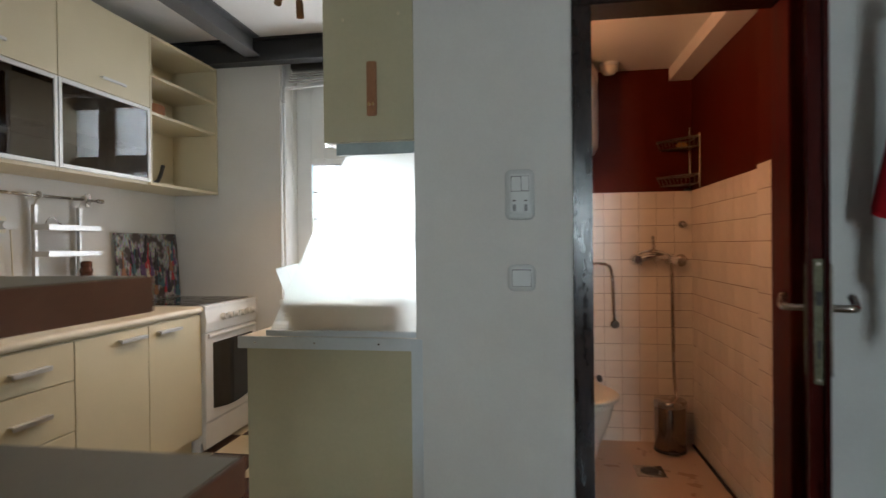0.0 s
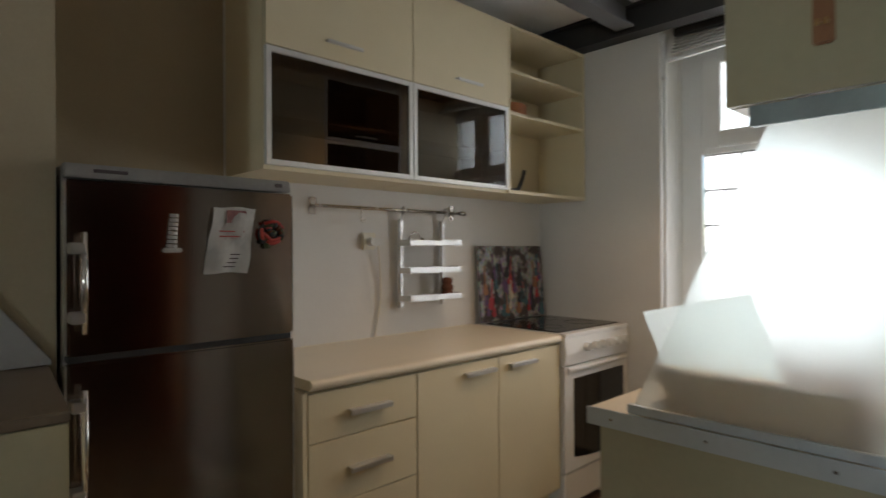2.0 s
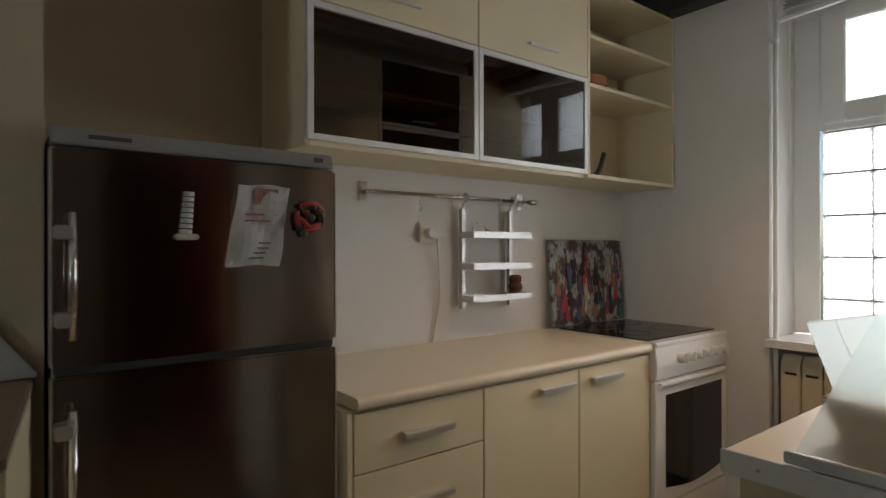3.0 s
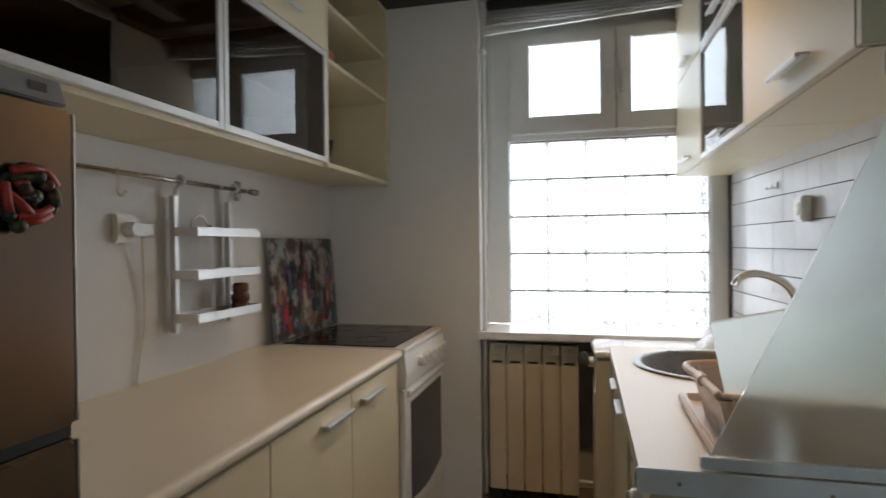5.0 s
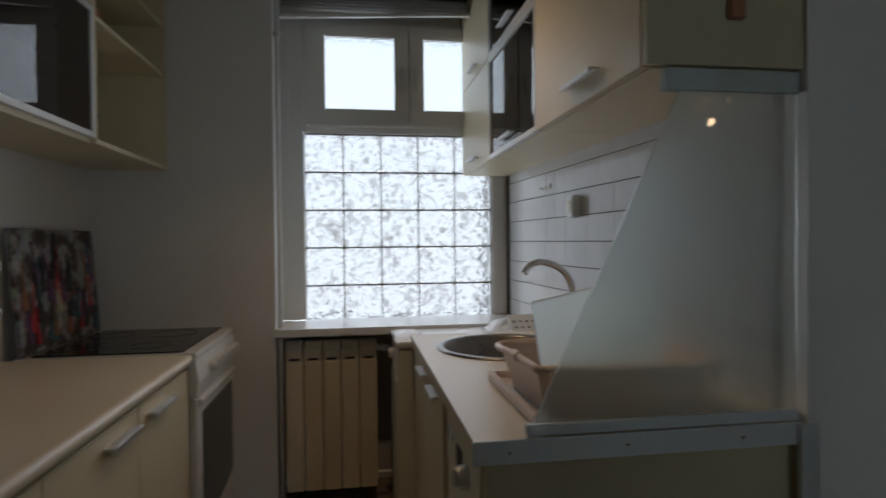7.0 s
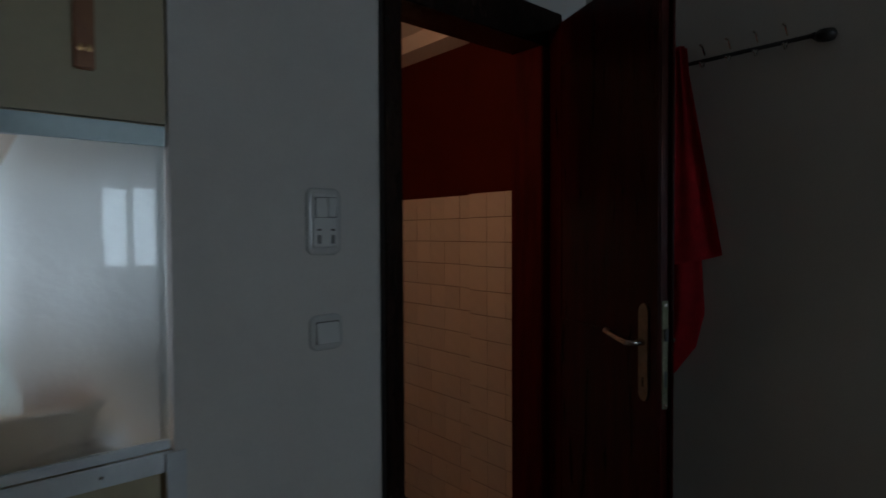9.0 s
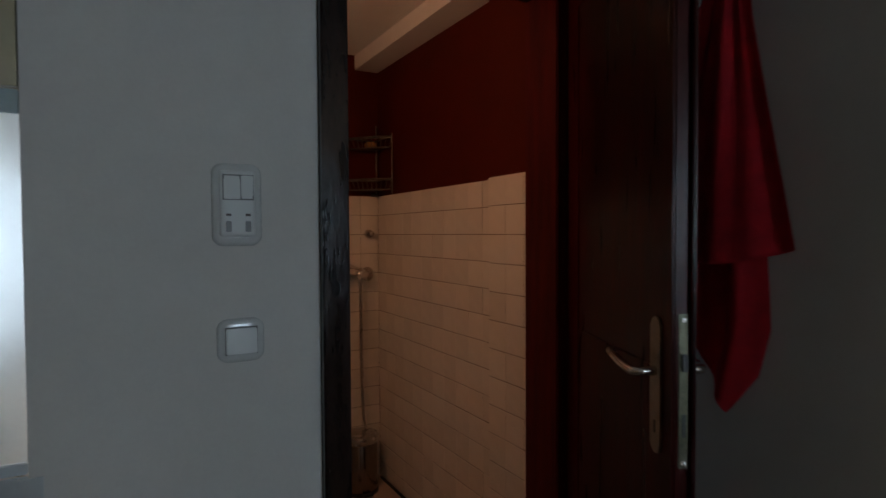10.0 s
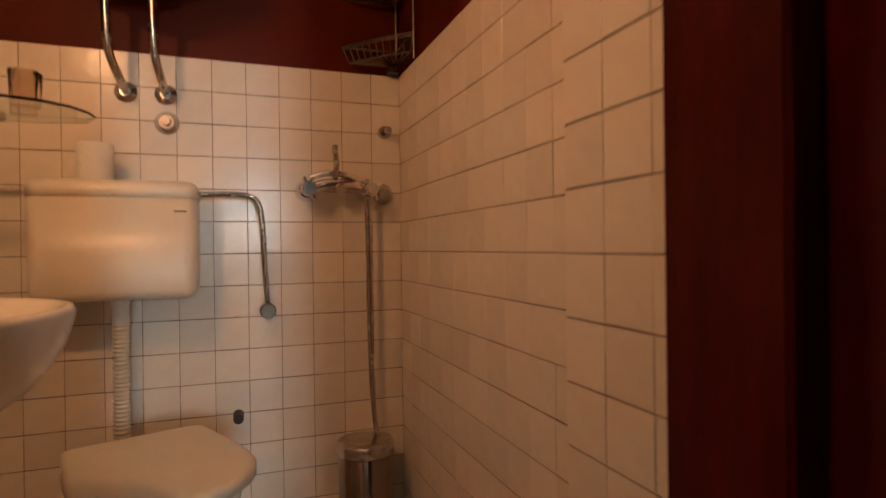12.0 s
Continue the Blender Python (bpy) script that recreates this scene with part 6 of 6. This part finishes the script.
bmesh.ops.bevel(so, geom=so.edges[:], offset=0.008, segments=2, affect="EDGES")
single("sponge", so, material("ochre_sponge", (0.42, 0.22, 0.06), 0.9, var=0.2, scale=60, fine=300, bump=0.5), "small ochre sponge lying in the caddy", "sponge")

# pedal bin
pb = thing("pedal_bin", (0.30, 4.035, FZ), "brushed steel pedal bin in the corner", "bin")
part("body", lathe([(0, 0.012), (0.080, 0.012), (0.082, 0.02), (0.082, 0.242), (0.079, 0.245), (0, 0.245)], (0.30, 4.04, FZ), 36), STEEL, pb, smooth=True)
part("base_ring", lathe([(0, 0), (0.084, 0), (0.085, 0.014), (0, 0.014)], (0.30, 4.04, FZ), 36), BLACK, pb)
part("lid", lathe([(0.085, 0.246), (0.0865, 0.250), (0.0865, 0.276), (0.083, 0.282), (0.06, 0.285), (0, 0.286)], (0.30, 4.04, FZ), 36), OLD_CHROME, pb, "domed steel lid", True)
part("pedal", box(0.275, 0.325, 3.935, 3.975, FZ + 0.006, FZ + 0.016, 0.003), BLACK, pb)

# drain, skirting strip and ceiling lamp
dn = thing("floor_drain", (0.13, 3.72, FZ), "square perforated metal floor drain", "drain")
part("plate", box(0.06, 0.20, 3.65, 3.79, FZ, FZ + 0.004, 0.001), OLD_CHROME, dn)
part("grate", lathe([(0, 0.0045), (0.045, 0.0045), (0.045, 0.007), (0, 0.007)], (0.13, 3.72, FZ), 24), BLACKSTEEL, dn)
single("skirting_seal", tube([(0.440, 4.12, FZ + 0.006), (0.440, 3.8, FZ + 0.006), (0.438, 3.4, FZ + 0.007), (0.436, 3.115, FZ + 0.006)], 0.007, 8), RUBBER, "black rubber seal along the wall foot", "seal")
cl = thing("ceiling_lamp", (-0.01, 4.02, 2.249), "small white oval ceiling lamp in the bathroom", "lamp")
part("lamp_base", lathe([(0, 0), (0.085, 0), (0.085, -0.02), (0, -0.02)], (-0.01, 4.02, 2.249), 28, None, (0.62, 0.62, 0.9)), PLASTIC, cl)
part("shade", lathe([(0.08, -0.021), (0.075, -0.045), (0.05, -0.065), (0, -0.072)], (-0.01, 4.02, 2.249), 28, None, (0.62, 0.62, 0.9)), PORCELAIN, cl, smooth=True)
wl = thing("wall_lamp", (-0.65, 2.87, 1.894), "glowing bulb in a small wall holder beside the door", "lamp")
part("holder", cyl((SX0 + 0.008, 2.87, 1.894), (-0.672, 2.87, 1.894), 0.03, 0.024, 18), PLASTIC, wl)
gb = lathe([(0, -0.03), (0.02, -0.022), (0.029, 0), (0.024, 0.02), (0.012, 0.035), (0, 0.036)], (-0.640, 2.87, 1.894), 20)
part("bulb", gb, LAMP_GLOW, wl, "glowing warm bulb", True, False)

LAYOUT[0] = Matrix.Identity(4)
# distance outside the living room window
random.seed(21)
tree = thing("tree", (1.0, -10.0, -3.0), "green leafy tree outside the window", "tree")
part("trunk", cyl((1.0, -10.0, -3.0), (1.0, -10.0, 1.2), 0.16, 0.09, 12), material("bark", (0.09, 0.06, 0.04), 0.9, bump=0.3), tree)
verts, faces = [], []
for k in range(2600):
    while True:
        p = Vector((random.uniform(-1, 1), random.uniform(-1, 1), random.uniform(-1, 1)))
        if p.length < 1 and noise.noise(p * 2.2) > -0.12:
            break
    c = Vector((1.0 + p.x * 3.4, -10.0 + p.y * 1.8, 2.0 + p.z * 2.6))
    a, b = Vector((random.gauss(0, 1), random.gauss(0, 1), random.gauss(0, 1))).normalized() * 0.10, Vector((random.gauss(0, 1), random.gauss(0, 1), random.gauss(0, 1))).normalized() * 0.07
    i = len(verts)
    verts += [tuple(c - a), tuple(c + b), tuple(c + a), tuple(c - b)]
    faces.append((i, i + 1, i + 2, i + 3))
lm = bpy.data.meshes.new("crown")
lm.from_pydata(verts, [], faces)
lm.materials.append(FOLIAGE)
cr = new("crown", lm)
cr.parent = tree
cr.location = -Vector(tree.location)
cr["kind"] = "stuff"
single("ground", box(-60, 60, -80, -3.77, -3.2, -3.0), material("lawn", (0.07, 0.10, 0.035), 0.95, var=0.4, scale=2, fine=30, bump=0.2), "green lawn outside the house", "ground", "", "structure")

# ---- tiles last ----
tile_field(bath_back, "y", BY1 - 0.004, BX1 - 0.012 - 12 * PT + 0.008, TZ, 12, 15, PT, TILE_W, thick=0.0024, sign=-1, joint=0.0023, side_joint=0.0015)
tile_field(bath_right, "x", BX1 - 0.004, BY1 - 0.012 - 12 * PT, TZ, 12, 15, PT, TILE_W, thick=0.0024, sign=-1, joint=0.0023, side_joint=0.0015)
tile_field(bath_pier, "x", 0.504, 3.335 - 3 * PT, TZ, 3, 15, PT, TILE_W, thick=0.0024, sign=-1, joint=0.0023, side_joint=0.0015)
tile_field(bath_left, "x", BX0 + 0.008, BY1 - 0.012 - 14 * PT, TZ, 14, 15, PT, TILE_W, thick=0.0024, sign=1, joint=0.0023)
PK = 0.1055
slant = math.atan2(WF[0] - WN[0], WF[1] - WN[1])
first = len(kitchen_tile_wall.children)
tile_field(kitchen_tile_wall, "x", 0, 0, 0.876, 18, 8, PK, TILE_K, sign=-1, joint=0.0032, side_joint=0.0)
for ob in kitchen_tile_wall.children[first:]:
    u = ob.location.y
    ob.location = (sink_wall_x(2.985) - 0.004 + ob.location.x + math.sin(slant) * u, 2.985 + math.cos(slant) * u, ob.location.z)
    ob.rotation_euler.z -= slant
PF = 0.33
for i in range(12):
    for k in range(13):
        x0, y0 = -3.04 + i * PF, 1.05 + k * PF
        if x0 + PF > 0.75 or y0 + PF > 5.0 or (x0 + PF > -0.85 and y0 + PF > 2.90):
            continue
        o = part("floor_tile", box(x0 + 0.0015, x0 + PF - 0.0015, y0 + 0.0015, y0 + PF - 0.0015, -0.0055, 0.0, 0.0012, seg=1), FLOOR_D if (i + k) % 2 == 0 else FLOOR_L, floor)
for i in range(24):
    for k in range(5):
        y1 = 1.046 - i * 0.14
        x0 = max(-2.46 + k * 1.3 - (0.65 if i % 2 else 0.0), -2.46)
        x1 = min(-2.46 + (k + 1) * 1.3 - (0.65 if i % 2 else 0.0), 2.39)
        if x1 - x0 > 0.05:
            part("floor_plank", box(x0 + 0.0008, x1 - 0.0008, y1 - 0.1392, y1, -0.0055, 0.0, 0.001, seg=1), PARQUET, floor)
part("rear_planks", box(-2.46, 2.39, -3.59, 1.046 - 24 * 0.14 - 0.0008, -0.0055, -0.0002), PARQUET, floor)
